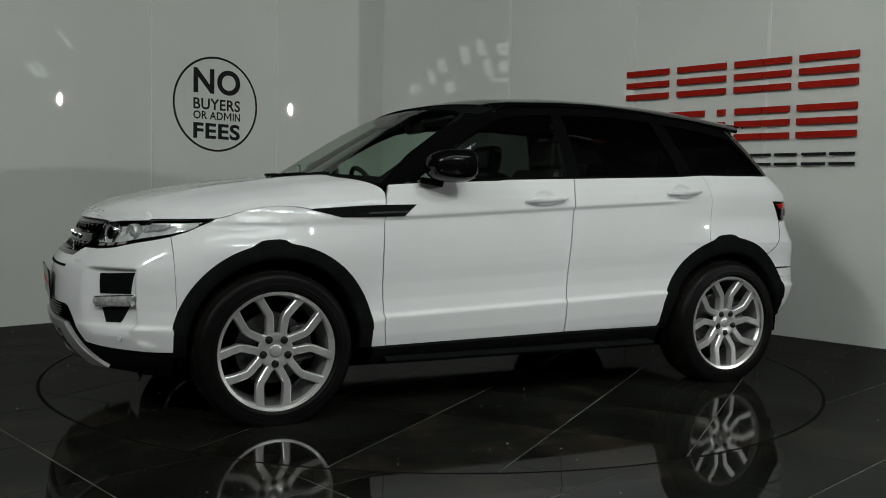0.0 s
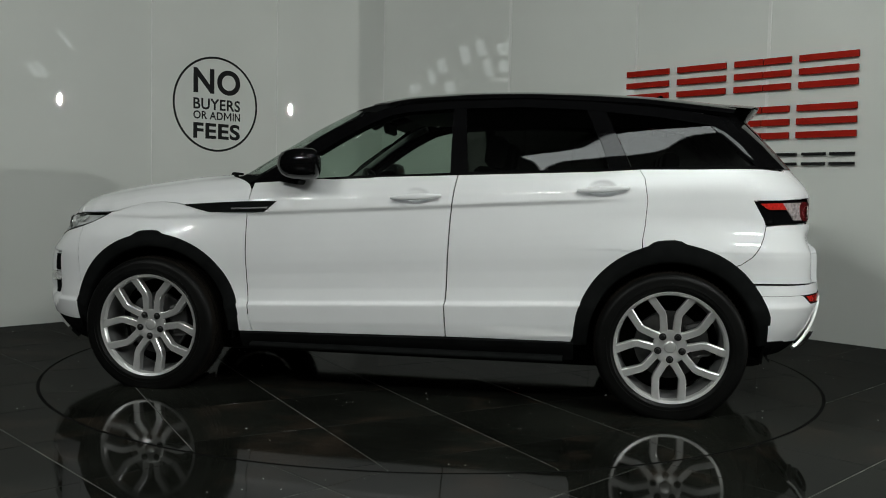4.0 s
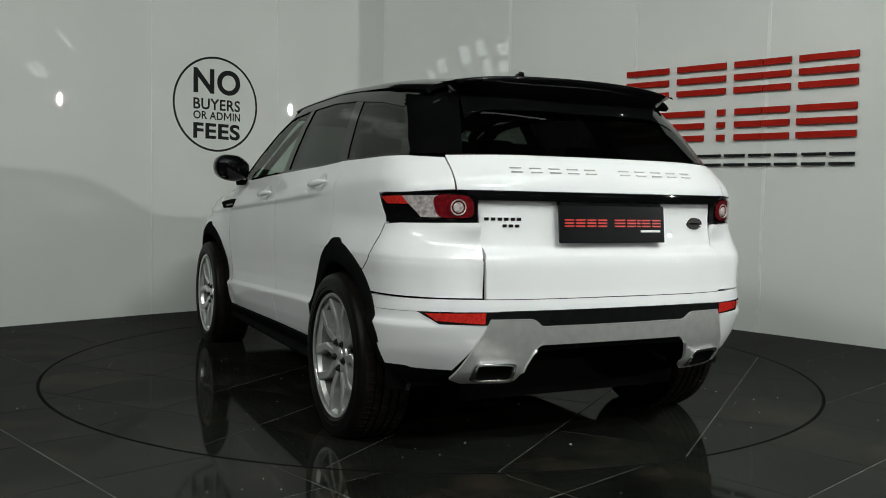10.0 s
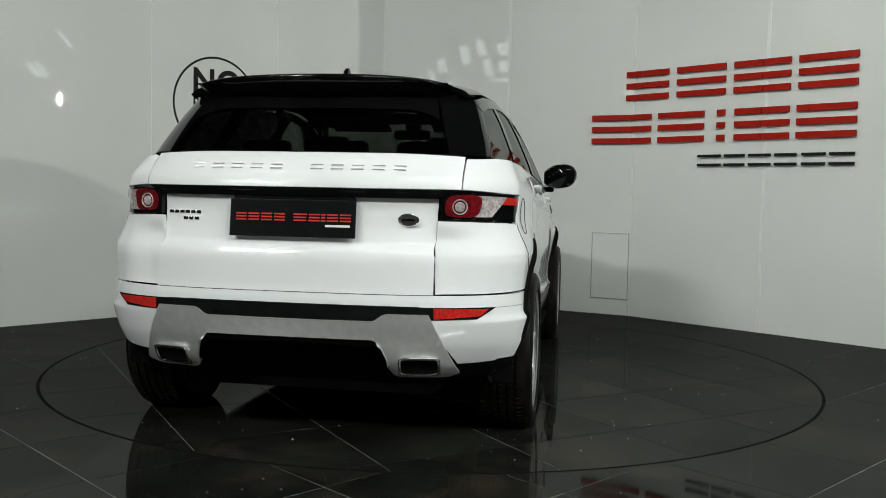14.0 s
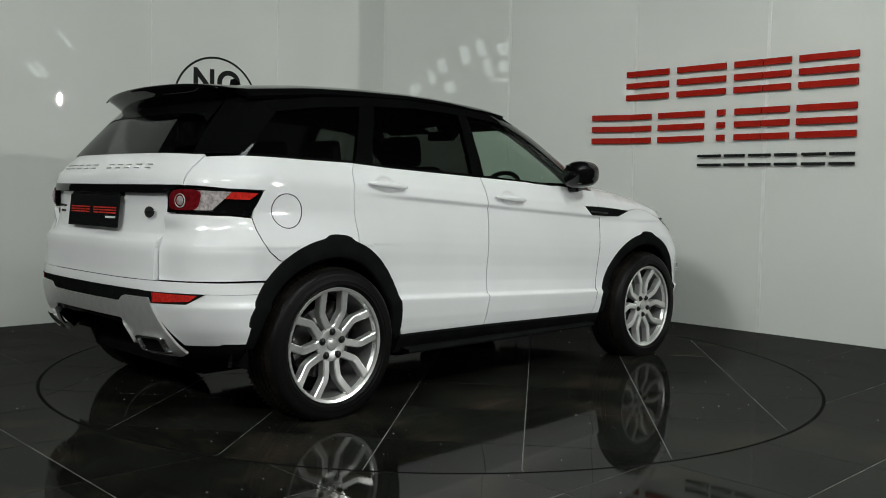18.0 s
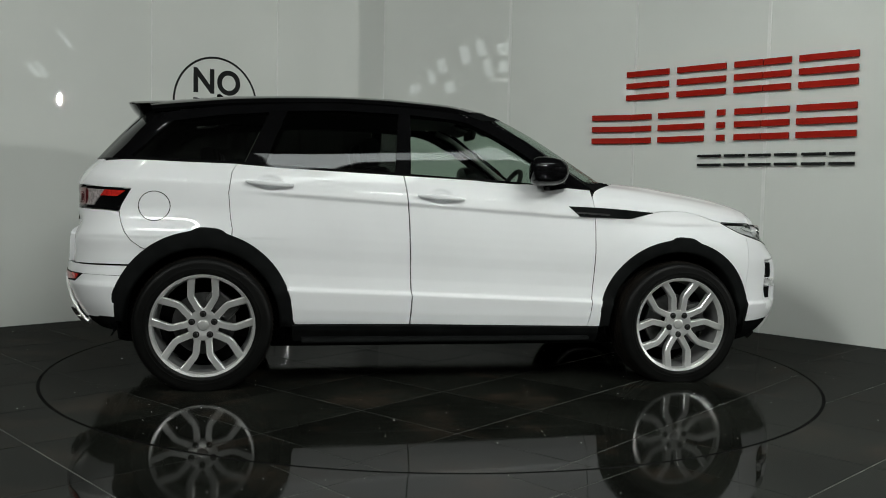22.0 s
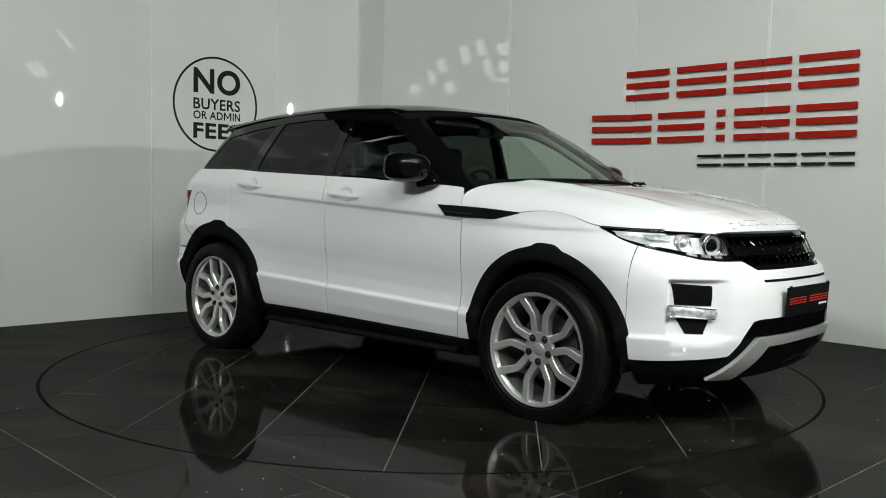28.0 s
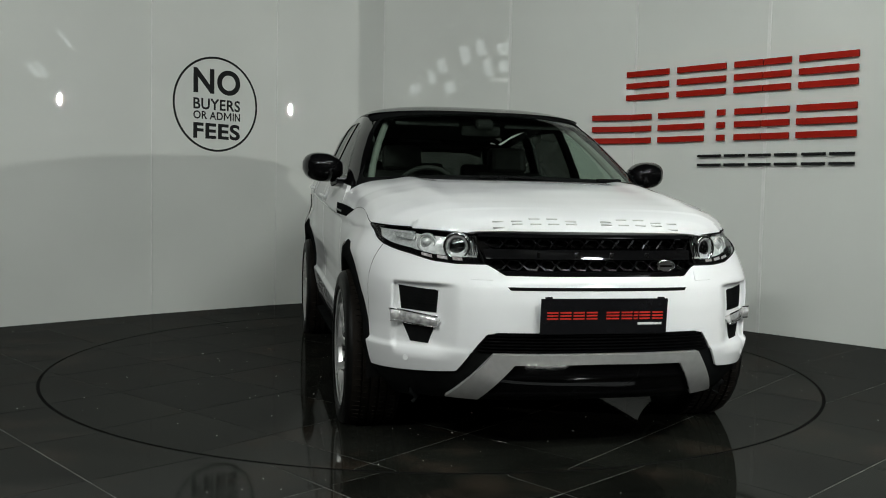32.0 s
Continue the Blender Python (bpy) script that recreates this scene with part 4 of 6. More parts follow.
def wheel(x, side, spin, height):
    """A wheel on its axle; the loaded tyre stands flat on the ground and does not take the spokes' turn."""
    w = empty("wheel", pose(x, side * 0.812, height, 0, 0, 0 if side > 0 else 180))
    w.parent = car
    turn = pose(0, 0, 0, 0, spin, 0)
    for n, me in WHEEL.items():
        if n in ("tyre", "tread"):
            me = me.copy()
            for v in me.vertices:
                low = 0.0005 - height
                if v.co.z < low + 0.012:
                    v.co.y *= 1 + 0.05 * min(1.0, (low + 0.012 - v.co.z) / 0.02)
                v.co.z = max(v.co.z, low)
        ob = new(n, me)
        ob.parent = w
        if n not in ("tyre", "tread"):
            ob.matrix_basis = turn
    for k in range(5):
        a = radians(-90 + 72 * k)
        ob = new("wheel_nut", NUT)
        ob.parent = w
        ob.matrix_basis = turn @ pose(0.060 * math.cos(a), 0, 0.060 * math.sin(a))


wheel(1.345, 1, -3, 0.332)
wheel(1.335, -1, 0, 0.332)
wheel(-1.33, 1, 0, 0.342)
wheel(-1.33, -1, 36, 0.342)

# ---- car details ----


def on_body(x, z, out=0.0, side=1):
    p = body(body_x(x, z), z)
    return Vector((p.x, side * (p.y + out), p.z))


def on_nose(y, z, out=0.0):
    p = body(nose(abs(y), z), z)
    return Vector((p.x + out, y, z))


def on_rear(y, z, out=0.0):
    p = body(rear(abs(y), z), z)
    return Vector((p.x - out, y, z))


def flat_patch(f, corners, nu, nv):
    """A grid over a four-cornered outline in (y, z), carried onto a surface."""
    (a, b, c, d) = corners
    return np.array([[f(*((Vector(a).lerp(Vector(b), i / nu)).lerp(Vector(d).lerp(Vector(c), i / nu), j / nv)))[:] for j in range(nv + 1)] for i in range(nu + 1)])


# gill behind the front wheel: black inset with a bright bar
g = wrap(body, bodyline([(0.722, 0.943), (0.80, 0.940), (1.03, 0.934), (1.168, 0.966)]), bodyline([(0.656, 0.999), (0.80, 0.995), (1.0, 0.984), (1.170, 0.971)]), bodyline([(0.722, 0.943), (0.656, 0.999)]), bodyline([(1.168, 0.966), (1.170, 0.971)]), 30, 6)
gills = both("wing_vent", g, PLASTIC, car, 0.012, 0.0, 0.0045)
for gl, side in zip(gills, (1, -1)):
    gg = np.array([[on_body(0.70 + 0.20 * k / 10, 0.966 - 0.010 * k / 10 + dz, 0.010)[:] for dz in (-0.004, 0.004)] for k in range(11)])
    keep("bright_bar", sheet(gg, 0.004, 0, 0, side < 0), GILLBAR, gl)

# door handles
for x0, x1, zc in HANDLES:
    for side in (1, -1):
        bm = bmesh.new()
        rings = []
        for k in range(15):
            t = k / 14
            x = x0 + (x1 - x0) * t
            z = zc + 0.008 - 0.016 * t
            fat = (math.sin(math.pi * min(max(t, 0.03), 0.97))) ** 0.45
            p = on_body(x, z, 0.016 + 0.016 * math.sin(math.pi * t) ** 0.6, side)
            rings.append([bm.verts.new((p.x, p.y + side * 0.011 * fat * math.cos(a), p.z + 0.0165 * fat * math.sin(a))) for a in [2 * math.pi * m / 10 for m in range(10)]])
        for p, q in zip(rings, rings[1:]):
            for m in range(10):
                bm.faces.new((p[m], p[(m + 1) % 10], q[(m + 1) % 10], q[m]))
        bm.faces.new(rings[0])
        bm.faces.new(rings[-1])
        part("door_handle", bm, WHITE, car, smooth=True)
# mirrors
for side in (1, -1):
    bm = bmesh.new()
    rings = []
    for k in range(17):
        t = k / 16
        y = 0.850 + 0.212 * t
        e = (1 - abs(2 * t - 0.92) ** 3.0 * 0.74) ** 0.5 if t > 0.46 else (1 - max(0.0, 0.92 - 2 * t) ** 2.2 * 0.62)
        hh, dd = 0.080 * e, 0.132 * e
        cx, cz = 0.508 - 0.045 * t, 1.180 + 0.016 * t
        ring = []
        for m in range(20):
            a = 2 * math.pi * m / 20
            ca, sa = math.cos(a), math.sin(a)
            xx = cx + (dd * 1.08 * abs(ca) ** 0.85 if ca > 0 else -dd * 0.66 * abs(ca) ** 0.6)
            ring.append(bm.verts.new((xx, side * y, cz + hh * (1 if sa > 0 else -1) * abs(sa) ** 0.72)))
        rings.append(ring)
    for p, q in zip(rings, rings[1:]):
        for m in range(20):
            bm.faces.new((p[m], p[(m + 1) % 20], q[(m + 1) % 20], q[m]))
    bm.faces.new(rings[0])
    bm.faces.new(rings[-1])
    mir = part("door_mirror", bm, GLOSSBLACK, car, smooth=True)
    part("mirror_glass", box(0.006, 0.132, 0.112, pose(0.420, side * 0.962, 1.188, 0, 0, side * 9), 0.002), MIRROR, mir)
    part("mirror_arm", box(0.12, 0.10, 0.035, pose(0.575, side * 0.855, 1.108, 0, -8, side * -12), 0.012), GLOSSBLACK, mir)
    part("mirror_seam", tube([(0.565 - 0.04 * k / 6, side * (0.88 + 0.15 * k / 6), 1.150 + 0.01 * k / 6) for k in range(7)], 0.003, 6), SATIN, mir)

# fuel flap, on the right wing only
ring = [on_body(-1.578 + 0.079 * math.cos(a), 0.962 + 0.076 * math.sin(a), 0.0002, -1) for a in np.linspace(0, 2 * math.pi, 41)[:-1]]
part("fuel_flap_seam", tube(ring, 0.0022, 6, closed=True), UNDER, car)
# seam between the rear wing and the bumper corner
for side in (1, -1):
    part("panel_seam", tube([on_body(x, z, 0.0003, side) for x, z in dense([(-1.597, 0.733)] + CORNER_SEAM, 4)], 0.0019, 6), UNDER, car)
# small round sensors on the bumpers
for y, z in ((0.735, 0.398), (-0.735, 0.398)):
    p = on_nose(y, z, 0.001)
    part("parking_sensor", lathe([(0.0, 0.002), (0.011, 0.002), (0.012, 0.0)], 20, "z", Matrix.Translation(p) @ pose(0, 0, 0, 0, 90, 0) @ pose(0, 0, 0, -40 * (1 if y > 0 else -1), 0, 0)), WHITE, car)

# ---- front end ----
def dished(y, z, out=0.0):
    p = body(nose(abs(y), z), z)
    d = fog_dish(abs(y), z)
    s = 1 if y > 0 else -1
    return Vector((p.x - d + out, s * (p.y - d * 0.25), z))


for side in (False, True):
    g = flat_patch(lambda y, z: dished(y, z, 0.004), ((0.635, 0.585), (0.755, 0.590), (0.765, 0.684), (0.628, 0.672)), 8, 8)
    keep("fog_vent", sheet(g, 0.01, 0, 0, side, outward=(1, 0, 0)), PLASTIC, car, "black ribbed insert")
    for k in range(8):
        g = flat_patch(lambda y, z: dished(y, z, 0.0075), ((0.637, 0.594 + 0.011 * k), (0.753, 0.598 + 0.011 * k), (0.753, 0.602 + 0.011 * k), (0.637, 0.598 + 0.011 * k)), 6, 1)
        keep("vent_rib", sheet(g, 0.004, 0, 0, side, outward=(1, 0, 0)), PLASTIC, car)
    g = flat_patch(lambda y, z: dished(y, z, 0.004), ((0.662, 0.462), (0.722, 0.464), (0.755, 0.545), (0.638, 0.540)), 6, 6)
    keep("fog_vent", sheet(g, 0.01, 0, 0, side, outward=(1, 0, 0)), PLASTIC, car, "black ribbed insert")
    g = flat_patch(lambda y, z: dished(y, z, 0.026), ((0.638, 0.530), (0.790, 0.542), (0.796, 0.590), (0.634, 0.572)), 16, 8)
    g[..., 0] += 0.010 * np.sin(np.linspace(0, math.pi, 9))[None, :]
    lamp = keep("fog_lamp", sheet(g, 0.034, 0, 0, side, outward=(1, 0, 0)), FOGLENS, car, "clear lens with bright reflectors")
    for j in (0, 8):
        part("chrome_edge", tube([(p[0] + 0.002, p[1] * (-1 if side else 1), p[2]) for p in g[:, j]], 0.0032, 6), CHROME, lamp, smooth=True)

# narrow slot over the plate, washer covers
across("bumper_slot", flat_patch(lambda y, z: on_nose(y, z, 0.002), ((0.0, 0.685), (0.362, 0.685), (0.372, 0.697), (0.0, 0.697)), 20, 2), UNDER, car, 0.01, 0.0, outward=(1, 0, 0))
for side in (False, True):
    g = flat_patch(lambda y, z: on_nose(y, z, 0.003), ((0.425, 0.722), (0.505, 0.722), (0.500, 0.755), (0.430, 0.755)), 6, 4)
    keep("washer_cover", sheet(g, 0.004, 0, 0, side, outward=(1, 0, 0)), WHITE, car)

# grille
grille = across("grille", flat_patch(lambda y, z: on_nose(y, z, -0.045), ((0.0, 0.735), (0.40, 0.735), (0.475, 0.892), (0.0, 0.897)), 24, 8), UNDER, car, 0.0, 0.0, outward=(1, 0, 0))


def grille_bar(z0, z1, out, material, y0=0.0, y1=0.46):
    g = flat_patch(lambda y, z: on_nose(y, z, out), ((y0, z0), (y1 - 0.04 * (0.9 - z0) / 0.16, z0), (y1 - 0.04 * (0.9 - z1) / 0.16, z1), (y0, z1)), 20, 3)
    return across("grille_bar", g, material, grille, 0.03, 0.0, outward=(1, 0, 0))


grille_bar(0.884, 0.898, -0.006, GLOSSBLACK)
grille_bar(0.800, 0.838, -0.010, GLOSSBLACK)
grille_bar(0.736, 0.756, -0.004, GLOSSBLACK)
for zc, hh in ((0.861, 0.020), (0.778, 0.020)):
    for k in range(-6, 7):
        yc = k * 0.066
        bm = bmesh.new()
        o, i = [], []
        for m in range(6):
            a = math.pi * m / 3
            ca, sa = math.cos(a), math.sin(a)
            po, pi_ = on_nose(yc + 0.036 * ca, zc + 1.12 * hh * sa, -0.012), on_nose(yc + 0.027 * ca, zc + 0.78 * hh * sa, -0.010)
            o.append(bm.verts.new(po))
            i.append(bm.verts.new(pi_))
        back = [bm.verts.new(v.co + Vector((-0.028, 0, 0))) for v in i]
        for m in range(6):
            q = (m + 1) % 6
            bm.faces.new((o[m], o[q], i[q], i[m]))
            bm.faces.new((i[m], i[q], back[q], back[m]))
        part("grille_cell", bm, BLACKCHROME, grille)
for yc in (-0.23, -0.075, 0.075, 0.23):
    p = on_nose(yc, 0.819, -0.006)
    part("grille_tick", box(0.012, 0.010, 0.018, Matrix.Translation(p), 0.002), CHROME, grille)


def oval_badge(p, facing, w, h):
    m = Matrix.Translation(p) @ facing
    ring = part("badge", lathe([(0.82, 0.0), (0.86, 0.10), (1.0, 0.06), (1.0, 0.0)], 40, "z", m @ Matrix.Diagonal((w, h, 0.05, 1))), CHROME, car, "oval chrome-rimmed badge", True)
    part("badge_face", lathe([(0.0, 0.06), (0.84, 0.05)], 40, "z", m @ Matrix.Diagonal((w, h, 0.05, 1))), STEEL, ring)
    part("badge_bar", box(w * 1.3, h * 0.30, 0.002, m @ pose(0, 0, 0.0035), 0.0005), CHROME, ring)


oval_badge(on_nose(0.298, 0.779, 0.008), pose(0, 0, 0, 90, 0, 90), 0.040, 0.024)
oval_badge(on_rear(-0.462, 0.945, -0.020), pose(0, 0, 0, 90, 0, -90), 0.043, 0.026)

# head lamps
HL_TOP = bodyline([(1.605, 0.921), (1.75, 0.915), (1.86, 0.912)]) + noseline([(0.70, 0.906), (0.60, 0.901), (0.475, 0.892)])
HL_BOT = bodyline([(1.608, 0.918), (1.66, 0.894), (1.72, 0.866), (1.79, 0.843), (1.855, 0.827)]) + noseline([(0.72, 0.813), (0.634, 0.787), (0.55, 0.779), (0.445, 0.779)])
HLG = wrap(body, HL_BOT, HL_TOP, [HL_BOT[0], HL_TOP[0]], noseline([(0.445, 0.779), (0.475, 0.892)]), 40, 14)
for side in (False, True):
    s = -1 if side else 1
    base = HLG.copy()
    base[:, :, 0] -= 0.05
    base[:, :, 1] *= 0.955
    lamp = keep("head_lamp", sheet(base, 0.0, 0, 0, side, outward=(1, 0.4, 0)), GLOSSBLACK, car, "clear-lensed lamp with dark lower edge")
    keep("lens", sheet(HLG, 0.0, 0.001, -0.002, side, outward=(1, 0.4, 0)), LENS, lamp)
    rim = [HLG[i, 0] for i in range(41)] + [HLG[40, j] for j in range(1, 15)] + [HLG[i, 14] for i in range(39, -1, -1)]
    part("seal", tube([(p[0], s * p[1], p[2]) for p in rim[:-1]], 0.0028, 6, closed=True), UNDER, lamp)
    lowband = HLG[2:40, 0:4]
    keep("lower_band", sheet(lowband, 0.0, 0, -0.010, side, outward=(1, 0.4, 0)), GLOSSBLACK, lamp)
    # reflector sheet behind the lens
    keep("reflector", sheet(HLG[4:40, 4:14], 0.0, 0, -0.024, side, outward=(1, 0.4, 0)), REFLECTOR, lamp)
    for (yc, zc, r, mats) in ((0.540, 0.843, 0.054, (CHROME, FOGLENS)), (0.648, 0.852, 0.038, (FOGLENS, REFLECTOR))):
        p = on_nose(s * yc, zc, -0.012 if r > 0.04 else -0.02)
        m = Matrix.Translation(p) @ pose(0, 0, 0, 0, 0, s * 22) @ pose(0, 0, 0, 0, 90, 0)
        part("lamp_ring", lathe([(r * 0.80, -0.012), (r * 0.86, 0.003), (r * 0.97, 0.004), (r * 1.06, -0.006), (r * 1.06, -0.03)], 36, "z", m), mats[0], lamp, smooth=True)
        part("bezel", lathe([(r * 0.62, -0.014), (r * 0.68, -0.002), (r * 0.82, -0.004), (r * 0.82, -0.02)], 36, "z", m), mats[1], lamp, smooth=True)
        part("projector", lathe([(0.0, 0.004), (r * 0.35, 0.001), (r * 0.66, -0.010)], 30, "z", m), MIRROR if r > 0.05 else FOGLENS, lamp, smooth=True)
    g = flat_patch(lambda y, z: on_nose(y, z, -0.014), ((0.695, 0.862), (0.752, 0.872), (0.756, 0.892), (0.690, 0.888)), 4, 3)
    keep("indicator", sheet(g, 0.006, 0, 0, side, outward=(1, 0.4, 0)), FOGLENS, lamp)
    for k in range(1, 4):
        yk = 0.47 + 0.055 * k
        g = flat_patch(lambda y, z: on_nose(y, z, -0.006), ((yk, 0.789 + 0.001 * k * k), (yk + 0.036, 0.789 + 0.0013 * (k + 0.6) ** 2), (yk + 0.036, 0.800 + 0.0013 * (k + 0.6) ** 2), (yk, 0.800 + 0.001 * k * k)), 2, 1)
        keep("running_light", sheet(g, 0.004, 0, 0, side, outward=(1, 0.4, 0)), PALELENS, lamp)
    for k in range(4):
        yk = 0.462 + 0.010 * k
        g = flat_patch(lambda y, z: on_nose(y, z, -0.020), ((yk, 0.81), (yk + 0.006, 0.81), (yk + 0.006, 0.885), (yk, 0.885)), 1, 4)
        keep("reflector_rib", sheet(g, 0.004, 0, 0, side, outward=(1, 0.4, 0)), CHROME, lamp)

# lower intake, skid plate and lip
LOW_BOT = noseline([(0.0, 0.235), (0.30, 0.232), (0.55, 0.226), (0.68, 0.220)]) + bodyline([(1.90, 0.212), (1.80, 0.205), (1.775, 0.208)])
intake = across("lower_bumper", wrap(body, LOW_BOT, FB_BOT, noseline([(0.0, 0.235), (0.0, 0.523)]), bodyline([(1.775, 0.208), (1.786, 0.340)]), 60, 20), PLASTIC, car, 0.02, 0.0, -0.010, "black lower bumper and intake", (1, 0, 0))
for k in range(6):
    z = 0.448 + 0.0125 * k
    y1 = 0.44 + 0.05 * (0.523 - z) / 0.08
    across("intake_slat", flat_patch(lambda y, z: on_nose(y, z, 0.002), ((0.0, z), (y1, z), (y1, z + 0.005), (0.0, z + 0.005)), 16, 1), GLOSSBLACK, intake, 0.012, 0.0, outward=(1, 0, 0))
skid = across("skid_plate", flat_patch(lambda y, z: on_nose(y, z, 0.014 - 0.02 * (0.44 - z)), ((0.0, 0.400), (0.345, 0.396), (0.430, 0.438), (0.0, 0.440)), 24, 6), SATIN, car, 0.03, 0.0, 0.0, "satin silver lower trim", (1, 0, 0))
for side in (False, True):
    g = flat_patch(lambda y, z: on_nose(y, z, 0.014 - 0.02 * (0.44 - z)), ((0.458, 0.240), (0.578, 0.243), (0.430, 0.438), (0.345, 0.396)), 8, 16)
    keep("skid_leg", sheet(g, 0.03, 0, 0, side, outward=(1, 0, 0)), SATIN, skid)
across("intake_panel", flat_patch(lambda y, z: on_nose(y, z, -0.002), ((0.0, 0.270), (0.452, 0.266), (0.352, 0.396), (0.0, 0.398)), 24, 8), GLOSSBLACK, intake, 0.01, 0.0, outward=(1, 0, 0))
for z, w in ((0.338, 0.40), (0.262, 0.46)):
    across("gloss_lip", flat_patch(lambda y, z: on_nose(y, z, 0.004), ((0.0, z), (w, z), (w - 0.01, z + 0.012), (0.0, z + 0.012)), 20, 2), GLOSSBLACK, intake, 0.02, 0.0, outward=(1, 0, 0))


# plates: the dealer's marks as plain bars
def plate(p, m, w, h):
    mm = Matrix.Translation(p) @ m
    ob = part("number_plate", box(w, h, 0.008, mm, 0.003), PLATE, car, "black show plate with red and white bars")
    x = -w * 0.46
    for k, bw in enumerate((0.088, 0.088, 0.088, 0.088, 0.045, 0.105, 0.088, 0.035, 0.088, 0.088)):
        bw *= w / 0.86
        if k == 4:
            x += bw
            continue
        for dz in (-0.012, 0.000, 0.012):
            part("red_bar", box(bw * 0.84, 0.006, 0.0014, mm @ pose(x + bw / 2, 0.004 + dz, 0.0044)), REDPRINT, ob)
        x += bw
    part("white_bar", box(0.10, 0.009, 0.0014, mm @ pose(w * 0.36, -0.028, 0.0044)), WHITEPRINT, ob)
    for sx in (-1, 1):
        part("plate_screw", box(0.03, 0.012, 0.004, mm @ pose(sx * (w / 2 - 0.03), h / 2 + 0.001, 0.002), 0.003), PLASTIC, ob)
    return ob


plate(Vector((2.246, 0, 0.590)), pose(0, 0, 0, 90, 0, 90) @ pose(0, 0, 0, 4, 0, 0), 0.52, 0.140)
plate(Vector((-2.060, 0, 0.942)), pose(0, 0, 0, 90, 0, -90) @ pose(0, 0, 0, -6, 0, 0), 0.52, 0.150)


def bonnet_z(x, y):
    d = (BONNET[..., 0] - x) ** 2 + (BONNET[..., 1] - abs(y)) ** 2
    i, j = np.unravel_index(np.argmin(d), d.shape)
    return BONNET[i, j]


# the maker's lettering as plain silver bars
for k in range(11):
    if k == 5:
        continue
    y = -0.375 + 0.75 * k / 10
    for dx in (-0.008, 0.008):
        q = bonnet_z(2.045 - 0.06 * y * y + dx, y)
        part("badge_bar", box(0.005, 0.046, 0.006, pose(q[0], y, q[2] + 0.001, 0, 35, 0), 0.001), SATIN, car)
    for zz in (1.142, 1.158):
        p = on_rear(0.42 - 0.84 * k / 10, zz, 0.002)
        part("badge_bar", box(0.006, 0.050, 0.0050, Matrix.Translation(p), 0.001), SATIN, car)
for z, y0, n in ((0.958, 0.545, 6), (0.932, 0.475, 3)):
    for k in range(n):
        p = on_rear(y0 - 0.026 * k, z, -0.026)
        part("badge_bar", box(0.005, 0.019, 0.012, Matrix.Translation(p), 0.001), CHROME, car)

# ---- rear end ----
def sub_grid(g, quad, nu, nv):
    """A four-cornered piece of a grid, its corners given as fractions along and across."""
    h, w = g.shape[0] - 1, g.shape[1] - 1
    out = np.zeros((nu + 1, nv + 1, 3))
    for i in range(nu + 1):
        for j in range(nv + 1):
            a, b = Vector(quad[0]).lerp(Vector(quad[1]), i / nu), Vector(quad[3]).lerp(Vector(quad[2]), i / nu)
            u, v = a.lerp(b, j / nv)
            x, y = min(u * h, h - 1e-6), min(v * w, w - 1e-6)
            p, q = int(x), int(y)
            fx, fy = x - p, y - q
            out[i, j] = (g[p, q] * (1 - fx) + g[p + 1, q] * fx) * (1 - fy) + (g[p, q + 1] * (1 - fx) + g[p + 1, q + 1] * fx) * fy
    return out


def skid_face(y, z, out=0.0):
    """Surface of the rear skid plate."""
    k = min(1.0, max(0.0, (0.545 - z) / 0.21))
    p = on_rear(y, max(z, 0.30), 0.010 + 0.022 * k + out)
    return p


